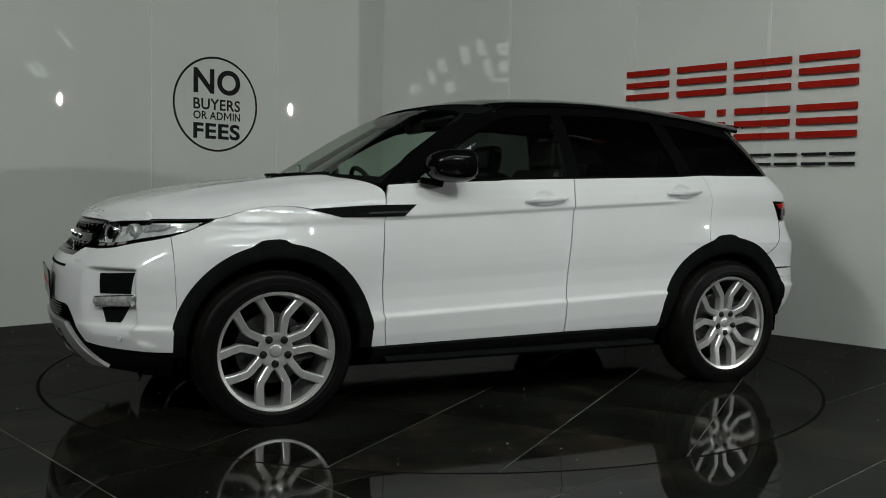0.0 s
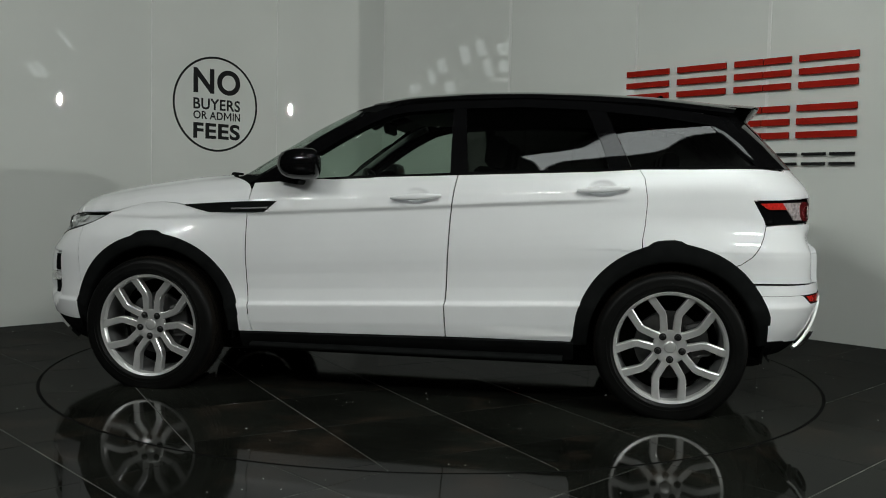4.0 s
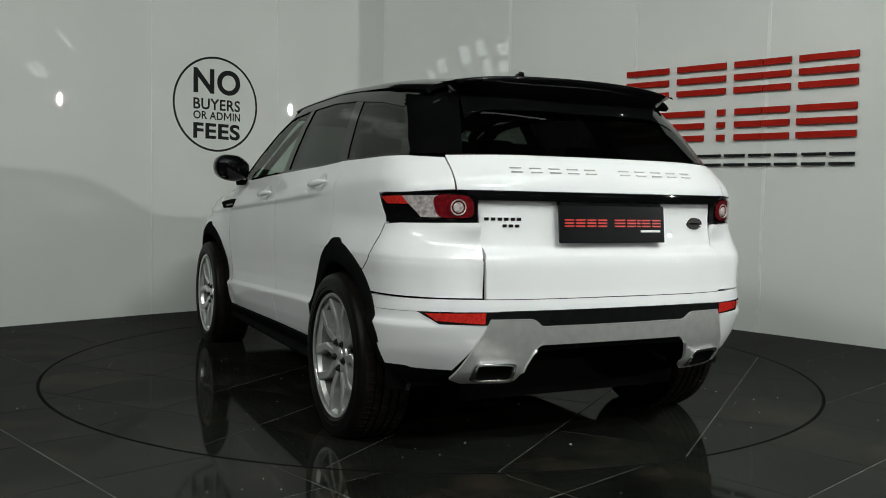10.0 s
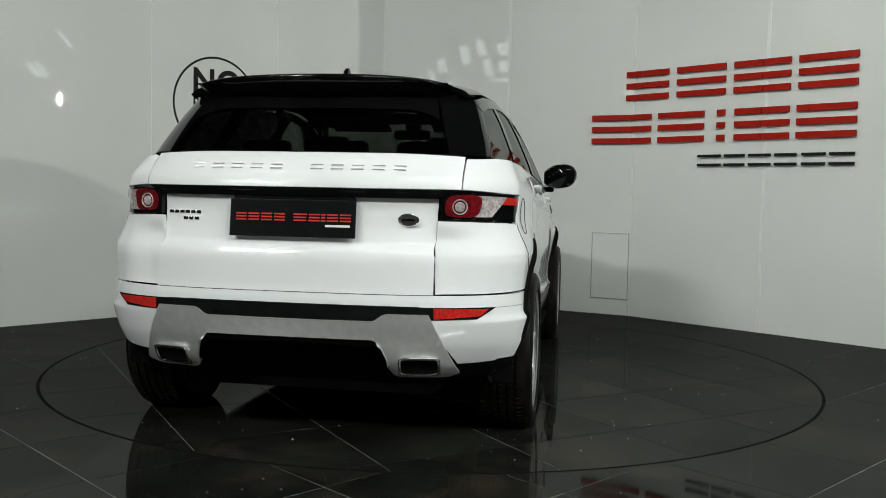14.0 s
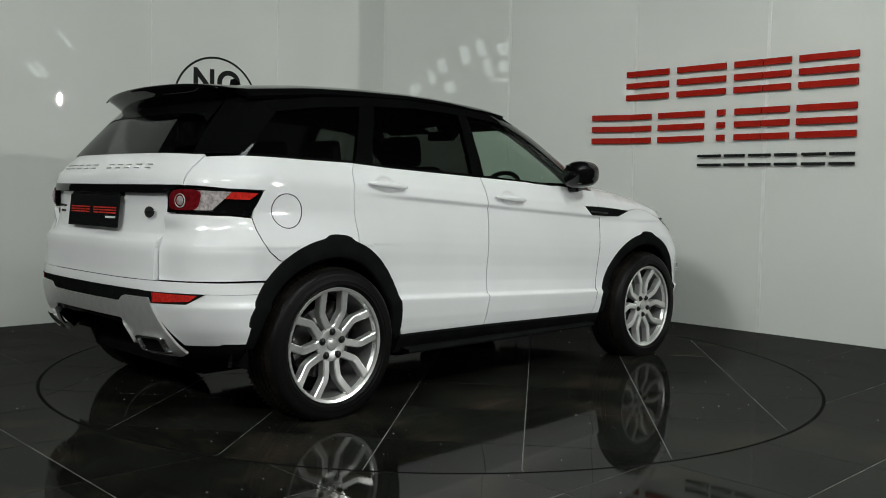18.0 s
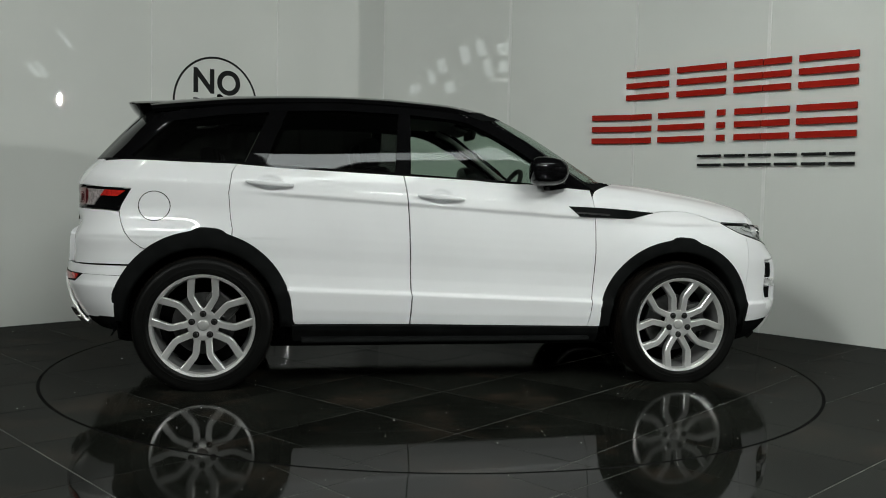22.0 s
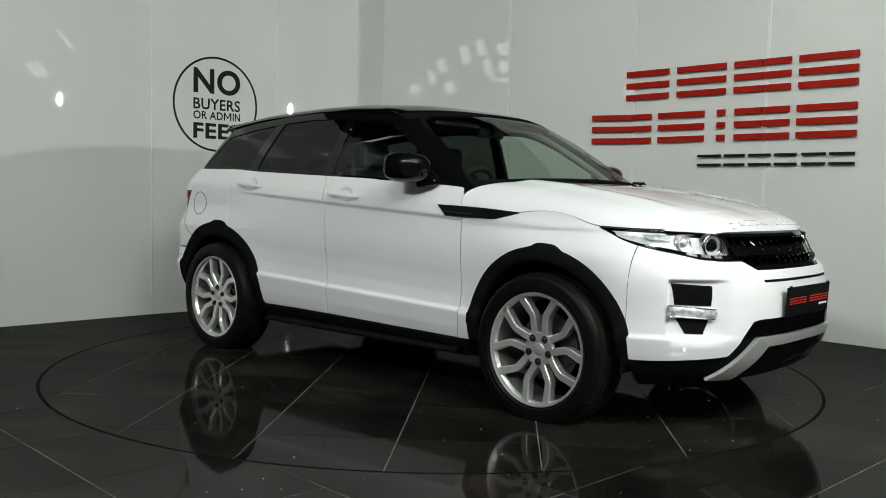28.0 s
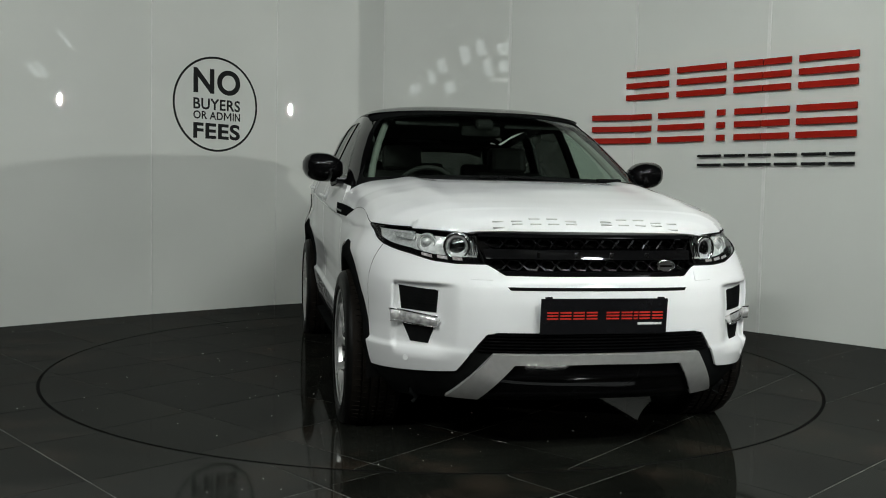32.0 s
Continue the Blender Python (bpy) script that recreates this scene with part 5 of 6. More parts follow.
TL_BOT = rearline([(0.588, 0.949), (0.70, 0.947), (0.76, 0.944)]) + bodyline([(-1.83, 0.943), (-1.752, 0.938)])
TL_TOP = rearline([(0.588, 1.030), (0.62, 1.052), (0.70, 1.056), (0.77, 1.054)]) + bodyline([(-1.83, 1.052), (-1.690, 1.048)])
TLG = wrap(body, TL_BOT, TL_TOP, rearline([(0.588, 0.949), (0.588, 1.030)]), bodyline([(-1.752, 0.938), (-1.745, 0.96), (-1.71, 1.01), (-1.690, 1.048)]), 40, 20)
for side in (False, True):
    s = -1 if side else 1
    lamp = keep("tail_lamp", sheet(TLG, 0.03, 0.001, -0.004, side), GLOSSBLACK, car, "red and clear lamp in a black surround")
    for name, quad, m, up in (("clear_lens", ((0.29, 0.12), (0.50, 0.14), (0.63, 0.92), (0.29, 0.92)), PALELENS, 0.0022),
                              ("red_lens", ((0.585, 0.62), (0.86, 0.64), (0.93, 0.92), (0.63, 0.92)), REDREFLEX, 0.0025)):
        keep(name, sheet(sub_grid(TLG, quad, 14, 10), 0.006, 0, up, side), m, lamp)
    disc = np.array([[(0.185 + 0.155 * r * math.copysign(abs(math.cos(a)) ** 0.5, math.cos(a)), 0.52 + 0.42 * r * math.copysign(abs(math.sin(a)) ** 0.5, math.sin(a))) for r in (0.02, 0.35, 0.7, 0.9, 1.0)] for a in np.linspace(0, 2 * math.pi, 41)])
    keep("red_lens", sheet(np.array([[sub_grid(TLG, ((u, v),) * 4, 1, 1)[0, 0] for u, v in row] for row in disc]), 0.004, 0, 0.0032, side, outward=(-1, 0.3, 0)), REDLENS, lamp)
    p = on_rear(s * 0.660, 1.000, 0.007)
    m = Matrix.Translation(p) @ pose(0, 0, 0, 0, 0, -s * 14) @ pose(0, 0, 0, 0, -90, 0)
    part("lamp_ring", lathe([(0.026, 0.0), (0.028, 0.004), (0.030, 0.004), (0.031, 0.0)], 32, "z", m), PALELENS, lamp, smooth=True)
    part("reversing_lens", lathe([(0.0, 0.004), (0.014, 0.0035), (0.020, 0.001)], 28, "z", m), PALELENS, lamp, smooth=True)
    # reflector in the bumper
    g = flat_patch(on_rear, ((0.578, 0.561), (0.750, 0.573), (0.782, 0.600), (0.576, 0.604)), 12, 5)
    keep("rear_fog_lamp", sheet(g, 0.012, 0, 0.004, side, outward=(-1, 0, 0)), REDREFLEX, car, "red reflector lens")
    # tailpipe, let into the ear of the rear skid plate
    def pipe_ring(w, h, out):
        pts = []
        for k in range(28):
            c, sn = math.cos(2 * math.pi * k / 28), math.sin(2 * math.pi * k / 28)
            y = 0.519 + w * math.copysign(abs(c) ** 0.32, c) + 0.006 * sn
            z = 0.366 + h * math.copysign(abs(sn) ** 0.32, sn)
            p = skid_face(y, z, out)
            pts.append((p.x, s * y, z))
        return pts
    bm = bmesh.new()
    rings = [[bm.verts.new(p) for p in pipe_ring(w, h, out)] for w, h, out in ((0.082, 0.042, -0.02), (0.082, 0.042, 0.018), (0.080, 0.040, 0.022), (0.072, 0.032, 0.022), (0.070, 0.030, 0.018), (0.068, 0.028, 0.003))]
    for ra, rb in zip(rings, rings[1:]):
        for k in range(28):
            q = (k + 1) % 28
            bm.faces.new((ra[k], ra[q], rb[q], rb[k]))
    pipe = part("tailpipe", bm, CHROME, car, "chrome-framed exhaust tip", True)
    bm = bmesh.new()
    bm.faces.new([bm.verts.new(p) for p in pipe_ring(0.069, 0.029, 0.0045)])
    part("pipe_mouth", bm, UNDER, pipe)
    # black lower edge from the ear to the wheel arch
    g = wrap(body, rearline([(0.60, 0.300), (0.70, 0.300), (0.78, 0.300)]) + bodyline([(-1.80, 0.300), (-1.765, 0.300)]), rearline([(0.655, 0.376), (0.72, 0.378), (0.80, 0.380)]) + bodyline([(-1.86, 0.386), (-1.778, 0.388)]),
             rearline([(0.60, 0.300), (0.655, 0.376)]), bodyline([(-1.765, 0.300), (-1.778, 0.388)]), 16, 6)
    keep("lower_corner", sheet(g, 0.03, 0, -0.004, side), PLASTIC, car)
across("bumper_strip", flat_patch(on_rear, ((0.0, 0.546), (0.74, 0.560), (0.808, 0.606), (0.0, 0.611)), 50, 5), PLASTIC, car, 0.012, 0.0, 0.0025, "black bumper strip", (-1, 0, 0))
g = coons([(0.0, 0.474), (0.34, 0.474), (0.372, 0.455), (0.392, 0.40), (0.402, 0.35), (0.412, 0.322), (0.44, 0.314), (0.62, 0.314), (0.668, 0.334)], [(0.0, 0.547), (0.345, 0.547), (0.380, 0.574), (0.40, 0.579), (0.560, 0.579)],
          [(0.0, 0.474), (0.0, 0.547)], [(0.668, 0.334), (0.62, 0.45), (0.560, 0.579)], 50, 24)
across("rear_skid_plate", np.array([[skid_face(y, z)[:] for y, z in row] for row in g]), SATIN, car, 0.012, 0.0, 0.0, "satin silver lower trim with raised ears", (-1, 0, 0))
g = flat_patch(on_rear, ((0.0, 0.455), (0.40, 0.445), (0.385, 0.482), (0.0, 0.480)), 20, 3)
g[..., 0] -= 0.008
across("gloss_lip", g, GLOSSBLACK, car, 0.02, 0.0, 0.0, outward=(-1, 0, 0))
g = np.array([[(-1.98 + 0.55 * (1 - j / 8) ** 1.3, 0.46 * i / 12, 0.29 + 0.18 * j / 8) for j in range(9)] for i in range(13)])
across("diffuser", g, UNDER, car, 0.01, 0.0, 0.0, "black diffuser panel", (-1, 0, 0))
for y in (-0.3, 0.3):
    p = on_rear(y, 0.578, 0.006)
    part("parking_sensor", lathe([(0.0, 0.002), (0.011, 0.002), (0.012, 0.0)], 16, "z", Matrix.Translation(p) @ pose(0, 0, 0, 0, -90, 0)), PLASTIC, car)
part("plate_lamp_bar", box(0.03, 0.50, 0.016, pose(-2.035, 0, 1.022), 0.006), PLASTIC, car)

# roof spoiler, high brake lamp, aerial fin
SP = []
for k in range(15):
    t = k / 14
    y = 0.560 * t
    drop = 0.022 * t ** 2.5 + 0.014 * t ** 8
    x0 = -1.52 + 0.06 * t ** 2
    back = -1.815 + 0.075 * t ** 2
    zr = 1.560 - drop
    th = 1 - 0.80 * t ** 8
    SP.append([(x0, y, zr + 0.004), ((x0 + back) / 2, y, zr - 0.003), (back + 0.02, y, zr - 0.012), (back, y, zr - 0.020), (back + 0.008, y, zr - 0.034 * th), (back + 0.030, y, zr - 0.066 * th), (back + 0.075, y, zr - 0.112 * th), (x0 - 0.14, y, zr - 0.135 * th), (x0 - 0.02, y, zr - 0.13 * th)])
spoiler = across("spoiler", np.array(SP), GLOSSBLACK, car, 0.0, 0.0, 0.0, "gloss black roof spoiler", (0, 0, 1))
g = np.array([[on for on in ((-1.703, y, 1.478), (-1.690, y, 1.492))] for y in np.linspace(0.0, 0.17, 6)])
across("brake_lamp", g, SATIN, spoiler, 0.01, 0.0, 0.012, "long thin lamp lens", (-1, 0, 0))
bm = prism([(-1.22, 1.575), (-1.33, 1.575), (-1.318, 1.634), (-1.302, 1.640), (-1.285, 1.628), (-1.25, 1.598)], 0.026, Matrix(((1, 0, 0, 0), (0, 0, 1, -0.013), (0, 1, 0, 0), (0, 0, 0, 1))), bevel=0.009)
part("aerial_fin", bm, GLOSSBLACK, car)

# wipers
for y0, y1 in ((0.55, -0.05), (-0.10, -0.66)):
    pts = []
    for k in range(9):
        y = y0 + (y1 - y0) * k / 8
        z = 1.118 - 0.02 * (y / 0.7) ** 2 + 0.020 * k / 8
        p = cabin(front_screen(abs(y), z), z)
        pts.append((p.x + 0.012, y, p.z + 0.010))
    arm = part("wiper", tube(pts, 0.006, 6), PLASTIC, car)
    part("wiper_blade", tube([(x + 0.012, y, z - 0.004) for x, y, z in pts], 0.004, 6), PLASTIC, arm)

for y in (0.56, -0.10):
    pivot = part("wiper_pivot", lathe([(0.0, 0.030), (0.014, 0.028), (0.020, 0.018), (0.020, 0.0)], 20, "z", pose(1.085 - 0.17 * abs(y) ** 1.6, y, 1.122)), PLASTIC, car, smooth=True)
    part("wiper_arm", box(0.030, 0.14, 0.014, pose(1.085 - 0.17 * abs(y) ** 1.6, y - 0.05, 1.143, 0, 0, 10), 0.005), PLASTIC, pivot)

# ---- cabin ----
part("dashboard", box(0.44, 1.36, 0.26, pose(0.74, 0, 0.955, 0, 8, 0), 0.06), CABIN, car)
part("instrument_hood", box(0.16, 0.36, 0.07, pose(0.60, -0.36, 1.085), 0.03), CABIN, car)
wheel_m = pose(0.42, -0.36, 1.045, 0, -62, 0)
ring = [wheel_m @ Vector((0.178 * math.cos(a), 0.178 * math.sin(a), 0)) for a in np.linspace(0, 2 * math.pi, 37)[:-1]]
sw = part("steering_wheel", tube(ring, 0.015, 10, closed=True), CABIN, car, smooth=True)
part("wheel_boss", box(0.12, 0.15, 0.05, wheel_m, 0.02), CABIN, sw)
for a in (0, 90, 180):
    part("wheel_spoke", box(0.035, 0.13, 0.018, wheel_m @ pose(0, 0, 0, 0, 0, a) @ pose(0, 0.11, 0), 0.005), SATIN, sw)


def seat(x, y, w):
    s = part("seat", box(0.50, w, 0.16, pose(x, y, 0.60, 0, -6, 0), 0.05, 3), LEATHER, car, "dark leather seat")
    part("backrest", box(0.15, w, 0.62, pose(x - 0.30, y, 0.90, 0, -14, 0), 0.06, 3), LEATHER, s)
    return s


for y in (-0.36, 0.36):
    s = seat(-0.02, y, 0.50)
    part("headrest", box(0.10, 0.26, 0.17, pose(-0.415, y, 1.29, 0, -8, 0), 0.045, 3), LEATHER, s)
    for dy in (-0.05, 0.05):
        part("headrest_post", tube([(-0.39, y + dy, 1.16), (-0.41, y + dy, 1.24)], 0.006, 6), CHROME, s)
bench = seat(-0.95, 0.0, 1.24)
for y in (-0.38, 0.0, 0.38):
    part("headrest", box(0.09, 0.24, 0.12, pose(-1.335, y, 1.235, 0, -8, 0), 0.04, 3), LEATHER, bench)
rv = part("rear_view_mirror", box(0.035, 0.24, 0.065, pose(0.27, 0, 1.435, 0, 12, 0), 0.02), CABIN, car)
part("mirror_stem", tube([(0.28, 0, 1.45), (0.33, 0, 1.49)], 0.018, 8), CABIN, rv)
part("sensor_housing", box(0.14, 0.10, 0.05, pose(0.325, 0, 1.482, 0, 30, 0), 0.02), CABIN, rv)
for s in (1, -1):
    inner = [(0.775, s * 0.725, 1.09), (0.60, s * 0.69, 1.21), (0.42, s * 0.635, 1.335), (0.26, s * 0.58, 1.435), (0.15, s * 0.55, 1.48)]
    part("pillar_lining", tube(inner, 0.020, 8), HEADLINER, car, "pale grey inner pillar trim")
    part("sun_visor", box(0.17, 0.38, 0.02, pose(0.22, s * 0.33, 1.488, 0, 18, 0), 0.008), LINING, car)
part("parcel_shelf", box(0.50, 1.10, 0.03, pose(-1.62, 0, 1.125), 0.01), CABIN, car)

# ---- signs on the wall ----


def wall_frame(i):
    """Pose of a wall panel: x along it, y out of its face, z up."""
    return WALLS[i][0] @ Matrix(((1, 0, 0, 0), (0, -1, 0, 0), (0, 0, 1, 0), (0, 0, 0, 1)))


def words(name, text, m, height, width, material, parent, depth=0.0006, bold=0.02):
    """A word in the built-in font, fitted to a height and a width; it stands in m's xz plane and faces +y."""
    cu = bpy.data.curves.new(name, "FONT")
    cu.body, cu.align_x, cu.extrude, cu.offset, cu.space_character = text, "LEFT", 0.01, bold, 1.0 + 2.4 * bold
    tmp = bpy.data.objects.new(name, cu)
    scene.collection.objects.link(tmp)
    dg = bpy.context.evaluated_depsgraph_get()
    me = bpy.data.meshes.new_from_object(tmp.evaluated_get(dg))
    bpy.data.objects.remove(tmp)
    co = np.array([v.co[:] for v in me.vertices])
    lo, hi = co.min(0), co.max(0)
    for v in me.vertices:
        x, y, z = v.co
        v.co = m @ Vector(((x - lo[0]) / (hi[0] - lo[0]) * width, (z - lo[2]) / (hi[2] - lo[2]) * depth, (y - lo[1]) / (hi[1] - lo[1]) * height))
    me.materials.clear()
    me.materials.append(material)
    return link(name, me, material, parent)


fm = wall_frame(2)
bm = bmesh.new()
ring_o = [fm @ Vector((0.588 + 0.405 * math.cos(a), 0.0010, 1.803 + 0.412 * math.sin(a))) for a in np.linspace(0, 2 * math.pi, 97)[:-1]]
ring_i = [fm @ Vector((0.588 + 0.386 * math.cos(a), 0.0010, 1.803 + 0.393 * math.sin(a))) for a in np.linspace(0, 2 * math.pi, 97)[:-1]]
vo, vi = [bm.verts.new(p) for p in ring_o], [bm.verts.new(p) for p in ring_i]
for k in range(96):
    bm.faces.new((vo[k], vo[(k + 1) % 96], vi[(k + 1) % 96], vi[k]))
notice = tagged(part("wall_notice", bm, VINYL), "round black vinyl notice on the white wall", "sign")
for text, z0, z1, bold in (("NO", 1.890, 2.108, 0.030), ("BUYERS", 1.752, 1.850, 0.022), ("FEES", 1.500, 1.638, 0.032)):
    words("lettering", text, fm @ pose(0.372, 0.0006, z0), z1 - z0, 0.448, VINYL, notice, bold=bold)
words("lettering", "OR AD", fm @ pose(0.372, 0.0006, 1.668), 0.070, 0.280, VINYL, notice)
words("lettering", "IN", fm @ pose(0.748, 0.0006, 1.668), 0.070, 0.072, VINYL, notice)
part("lettering", prism([(0, 0), (0.013, 0), (0.013, 0.050), (0.034, 0.018), (0.040, 0.018), (0.061, 0.050), (0.061, 0), (0.074, 0), (0.074, 0.070), (0.062, 0.070), (0.037, 0.032), (0.012, 0.070), (0, 0.070)], 0.0006,
     fm @ pose(0.661, 0.0014, 1.668) @ Matrix(((1, 0, 0, 0), (0, 0, -1, 0), (0, 1, 0, 0), (0, 0, 0, 1)))), VINYL, notice)

sign = tagged(empty("dealer_sign"), "raised red and black bar sign on the white wall", "sign")


def sign_cell(i, u0, u1, z0, z1, material, rows, thick, bar):
    """One character of the dealer's name, as plain horizontal bars that stand off the wall."""
    m = wall_frame(i)
    for k in range(rows):
        z = z0 + bar / 2 + (z1 - z0 - bar) * k / max(1, rows - 1)
        b = part("sign_bar", box(u1 - u0, thick, bar, m @ pose((u0 + u1) / 2, 0.012 + thick / 2, z), 0.002), material, sign)


for i, u0, u1 in ((6, -0.069, 0.354), (6, 0.436, 0.883), (6, 0.957, 1.20), (7, -0.02, 0.20), (7, 0.263, 0.710)):
    sign_cell(i, u0, u1, 1.925, 2.178, REDSIGN, 3, 0.022, 0.049)
for i, u0, u1 in ((5, 0.845, 1.20), (6, -0.02, 0.19), (6, 0.264, 0.700), (6, 0.818, 0.888), (6, 0.973, 1.20), (7, -0.02, 0.20), (7, 0.258, 0.712)):
    sign_cell(i, u0, u1, 1.545, 1.800, REDSIGN, 3, 0.022, 0.049)
for i, u0, u1 in ((6, 0.653, 0.864), (6, 0.894, 1.071), (6, 1.105, 1.22), (7, 0.0, 0.06), (7, 0.093, 0.270), (7, 0.310, 0.492), (7, 0.522, 0.709)):
    sign_cell(i, u0, u1, 1.338, 1.433, BLACKSIGN, 2, 0.020, 0.021)

# access hatch low in the wall
m = wall_frame(5)
hatch = tagged(part("access_hatch", box(0.335, 0.008, 0.585, m @ pose(1.042, 0.004, 0.442), 0.002), PANEL), "flush white access hatch in the wall panel", "hatch")
for du, dz, ww, hh in ((0, -0.298, 0.349, 0.008), (0, 0.297, 0.345, 0.004), (-0.171, 0, 0.005, 0.600), (0.171, 0, 0.007, 0.600)):
    part("hatch_edge", box(ww, 0.006, hh, m @ pose(1.042 + du, 0.003, 0.442 + dz)), HEADLINER, hatch)

# ---- the dark hall behind the camera ----
for n, (sx, sy, sz, x, y, z) in enumerate(((30.0, 0.2, 6.4, 0, -14.0, 3.2), (0.2, 24.0, 6.4, 14.6, -4.0, 3.2), (0.2, 24.0, 6.4, -14.6, -4.0, 3.2), (30.0, 0.2, 6.4, 0, 7.9, 3.2))):
    tagged(part(f"wall_{n + 20}", box(sx, sy, sz, pose(x, y, z)), HALL), "dark clad wall of the hall", "wall", kind="structure")
tagged(part("ceiling", box(30.0, 24.0, 0.2, pose(0, -3.0, 6.4)), HALL), "dark roof lining of the hall", "ceiling", kind="structure")


def hang(ob, up):
    """A rod from a hung thing straight up to the roof."""
    inv = ob.matrix_basis.inverted()
    top = ob.matrix_basis @ Vector((0, 0, up))
    part("hanger", tube([inv @ top, inv @ Vector((top.x, top.y, 6.31))], 0.012, 6), STEEL, ob)


def lamp_thing(name, m, sx, sy, label, material=LAMP, oval=False):
    """A lamp: a dark tray with a glowing face."""
    ob = tagged(empty(name, m), label, "lamp")
    part("tray", box(sx + 0.06, sy + 0.06, 0.08, pose(0, 0, 0.06), 0.01), STEEL, ob)
    part("diffuser", lathe([(0.0, 0.01), (0.5, 0.01), (0.5, 0.03), (0.0, 0.03)], 32, "z", Matrix.Diagonal((sx, sy, 1, 1))) if oval else box(sx, sy, 0.02, pose(0, 0, 0.02)), material, ob)
    hang(ob, 0.09)
    return ob


# small lamps hung at the hall's side; the wall panels mirror them
for e, tgt, w, h in (((12.6, -4.86, 3.26), (0, 0.6, 1.2), 0.075, 0.26), ((6.7, -0.42, 2.32), (-1.3, 2.8, 1.7), 0.055, 0.22), ((-10.9, -5.0, 1.55), (3.2, 0.9, 1.2), 0.14, 0.16)):
    m = look(e, tgt)
    m.translation -= (Vector(tgt) - Vector(e)).normalized() * 0.08
    lamp_thing("hall_lamp", m, w, h, "bright oval lamp hung at the hall's side", LAMP, True)
# rows of unseen strips added behind and beside the stage for paint streaks
for tx, ty in ((-7.5, -11.2), (-4.2, -12.6), (-0.8, -12.9), (2.6, -12.7), (6.0, -11.8), (9.0, -10.0), (11.6, -7.6)):
    for tz in (2.7, 4.3):
        tagged(lamp_thing("added_tube_lamp", look((tx, ty, tz), (0, 0, 0.9)), 1.2, 0.07, "long tube lamp under the roof", STREAKGLOW), group="tube lamps")
# trays and glowing faces for the unseen tubes added as fill
for tx in (-5.8, -1.2, 3.2):
    m = look((tx, -8.2, 5.85), (tx * 0.4, 0.5, 0.8))
    m.translation += Vector((0, -0.07, 0.04))
    tagged(lamp_thing("added_tube_lamp", m, 2.4, 0.16, "long tube lamp under the roof"), group="tube lamps")
for tx in (-2.6,):
    tagged(lamp_thing("added_tube_lamp", pose(tx, -3.2, 5.45), 0.6, 0.06, "long tube lamp under the roof"), group="tube lamps")
# housings for the two added fill lamps
for e, tgt in (((3.7, -5.3, 5.3), (1.2, -1.6, 0.2)), ((-3.6, -5.4, 5.3), (3.1, 1.0, 2.6))):
    m = look(e, tgt)
    m.translation -= (Vector(tgt) - Vector(e)).normalized() * 0.08
    tagged(lamp_thing("fill_downlight", m, 0.3, 0.12, "shaded downlight hung under the roof"), group="downlights")
# slanting rooflight panes far behind, mirrored in the wall panels
for x, y, z, w, h in ((-6.48, -7.20, 4.35, 0.24, 0.40), (-6.15, -7.35, 4.50, 0.22, 0.36), (-5.61, -7.60, 4.49, 0.40, 0.27), (-6.97, -6.98, 4.08, 0.20, 0.32),
                      (-6.02, -7.46, 4.04, 0.19, 0.38), (-5.60, -7.65, 4.10, 0.38, 0.24), (-7.19, -6.89, 3.84, 0.16, 0.32), (-7.55, -6.72, 3.56, 0.27, 0.22),
                      (-6.81, -7.10, 3.59, 0.24, 0.24), (10.74, -1.59, 3.90, 0.54, 0.08), (8.97, -3.95, 3.49, 0.10, 0.39), (9.06, -3.80, 3.52, 0.10, 0.39),
                      (9.24, -3.40, 4.19, 0.08, 0.40)):
    lean = 14 if x < 0 else (38 if y > -4.6 else -38)
    ob = tagged(empty("rooflight", look((x, y, z), (-0.2, 3.2, 2.2), lean)), "slanting bright rooflight pane in the dark roof", "rooflight", group="rooflights")
    part("window_frame", box(w + 0.08, h + 0.08, 0.04, pose(0, 0, 0.03), 0.005), STEEL, ob)
    part("pane", box(w, h, 0.02, pose(0, 0, 0)), SKYLIGHT, ob)
    hang(ob, 0.04)
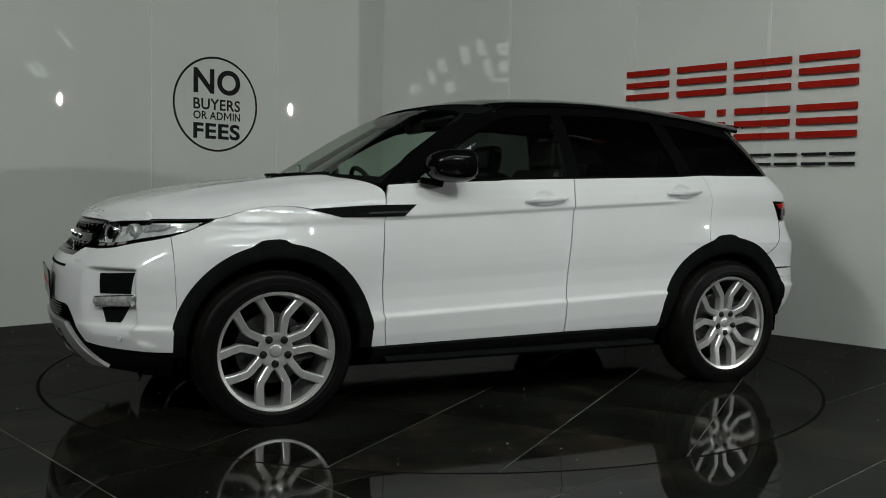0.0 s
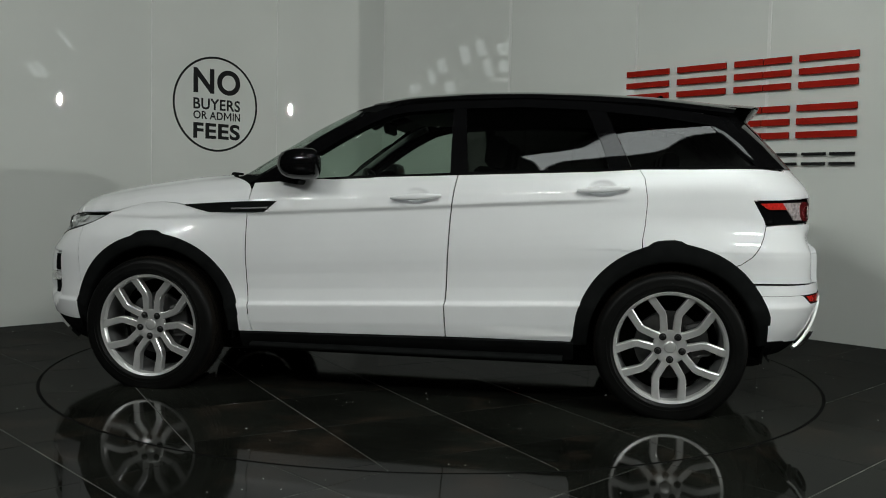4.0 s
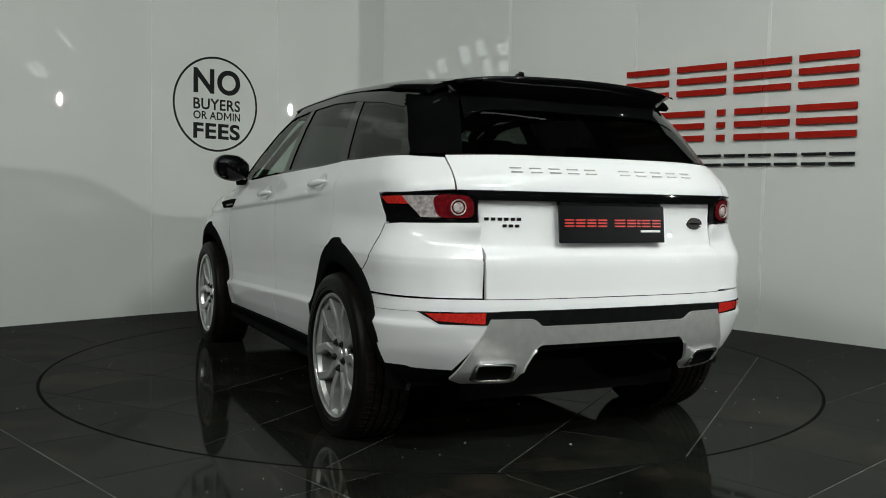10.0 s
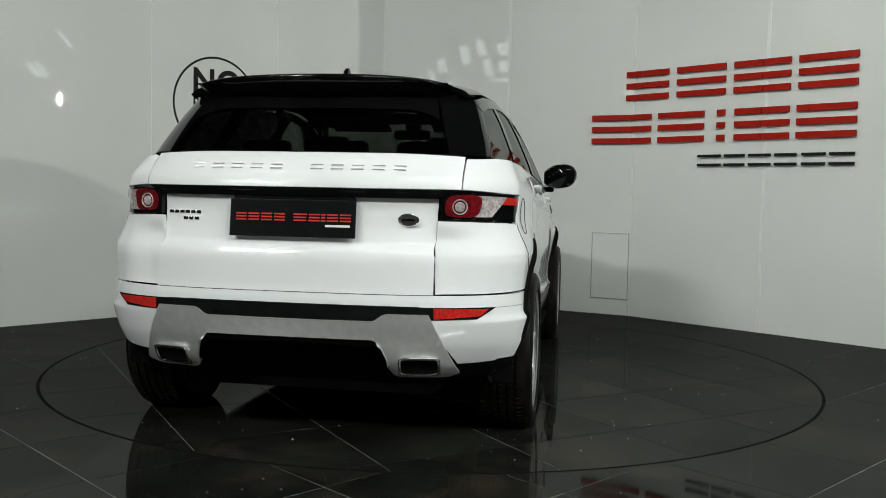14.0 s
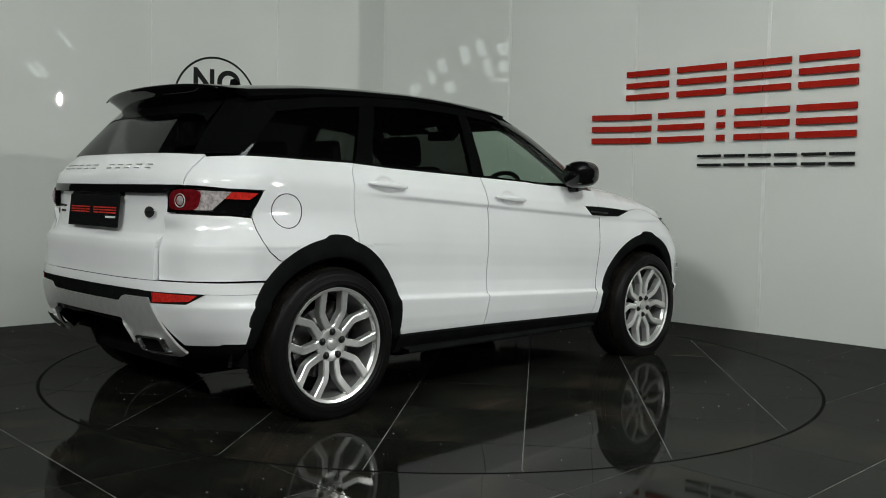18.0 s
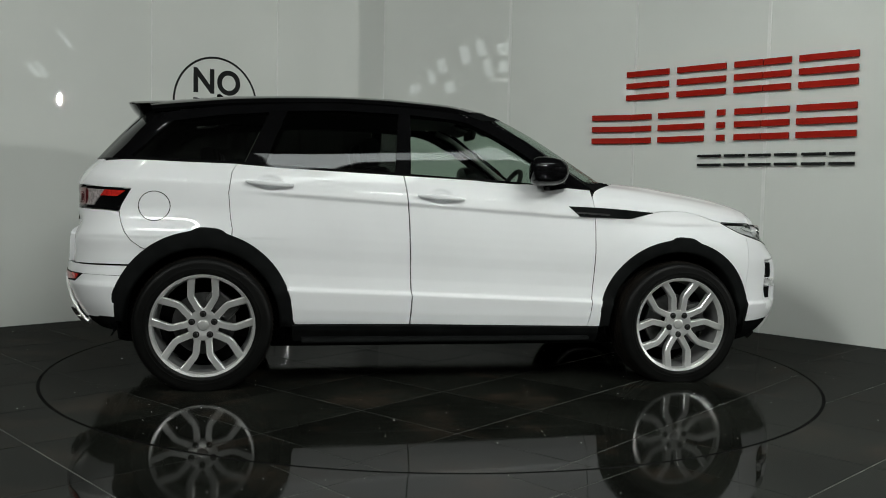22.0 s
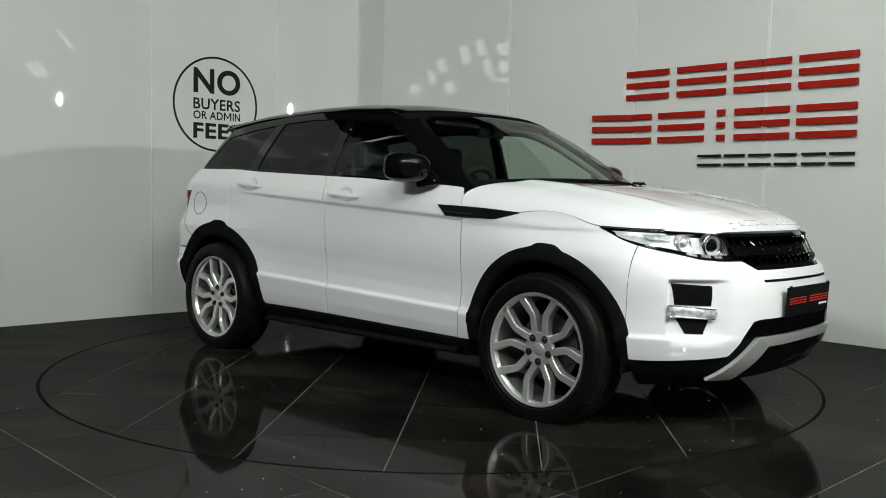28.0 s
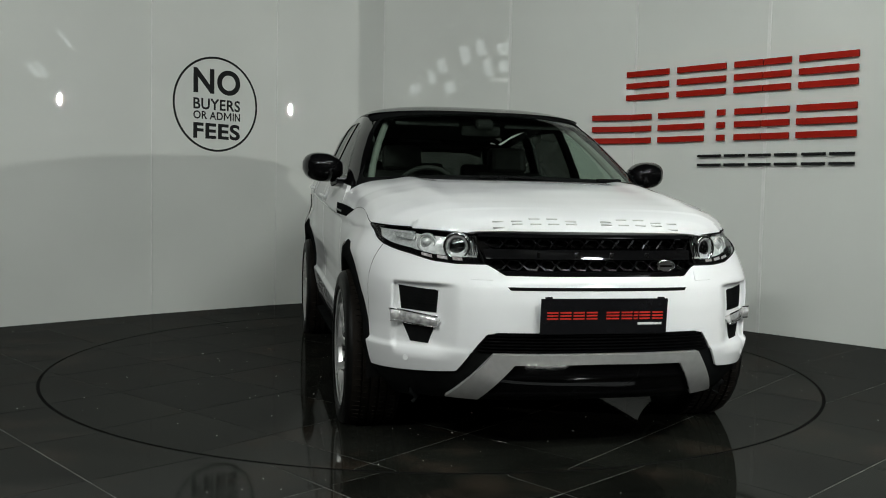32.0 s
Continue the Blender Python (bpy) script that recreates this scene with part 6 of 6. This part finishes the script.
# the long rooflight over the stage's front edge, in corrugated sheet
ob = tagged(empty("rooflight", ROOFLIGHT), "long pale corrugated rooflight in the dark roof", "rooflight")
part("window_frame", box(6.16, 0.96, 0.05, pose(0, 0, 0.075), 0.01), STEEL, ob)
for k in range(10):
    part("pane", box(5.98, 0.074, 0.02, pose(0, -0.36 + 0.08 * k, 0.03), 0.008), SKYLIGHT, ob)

# ---- floor tiles ----
tiles(turntable, 38.4, 0.3, 0.3, True, 5, lambda x, y: True)
tiles(floor, 43.5, -0.455, 0.588, False, 12, lambda x, y: y < 3.7 and math.hypot(x, y) < 6.1)


# pale quartz flecks on the tiles, coloured white for their lamp glints
def flecks(parent, count, test, seed):
    rng = random.Random(seed)
    bm = bmesh.new()
    while count:
        x, y = rng.uniform(-4.2, 4.2), rng.uniform(-4.6, 3.2)
        if not test(math.hypot(x, y)):
            continue
        count -= 1
        r = rng.uniform(0.0016, 0.0033) * (2.0 if rng.random() < 0.06 else 1.0)
        a0 = rng.uniform(0, 6.28)
        ring = [bm.verts.new((x + r * math.cos(a0 + k * 1.2566), y + r * rng.uniform(0.7, 1.2) * math.sin(a0 + k * 1.2566), 0.0006)) for k in range(5)]
        top = bm.verts.new((x, y, 0.0006 + r * 0.5))
        for k in range(5):
            bm.faces.new((ring[k], ring[(k + 1) % 5], top))
    tagged(part("quartz_glints", bm, WHITEPRINT, parent), kind="stuff")


flecks(turntable, 210, lambda d: d < 2.2, 3)
flecks(floor, 420, lambda d: d > 2.32, 5)
# ---- what moves ----
TURN = [(0, 205.9), (2, 187.85), (4, 169.84), (6, 151.75), (8, 133.75), (10, 115.8), (12, 97.85), (14, 80.0), (16, 62.3), (18, 45.0),
        (20, 27.8), (22, 10.3), (24, -7.45), (26, -25.2), (28, -42.95), (30, -60.6), (32, -78.25)]


def motions():
    """Car and turntable turn together about the ring's centre."""
    rows_car, rows_disc = [], []
    for t, a in TURN:
        c, s = math.cos(radians(a)), math.sin(radians(a))
        x, y = -0.0205, 0.2117
        rows_disc.append((t, pose(0, 0, 0, 0, 0, a)))
        rows_car.append((t, pose(c * x - s * y, s * x + c * y, 0, 0, 0, a)))
    walk(turntable, rows_disc)
    walk(car, rows_car)


motions()
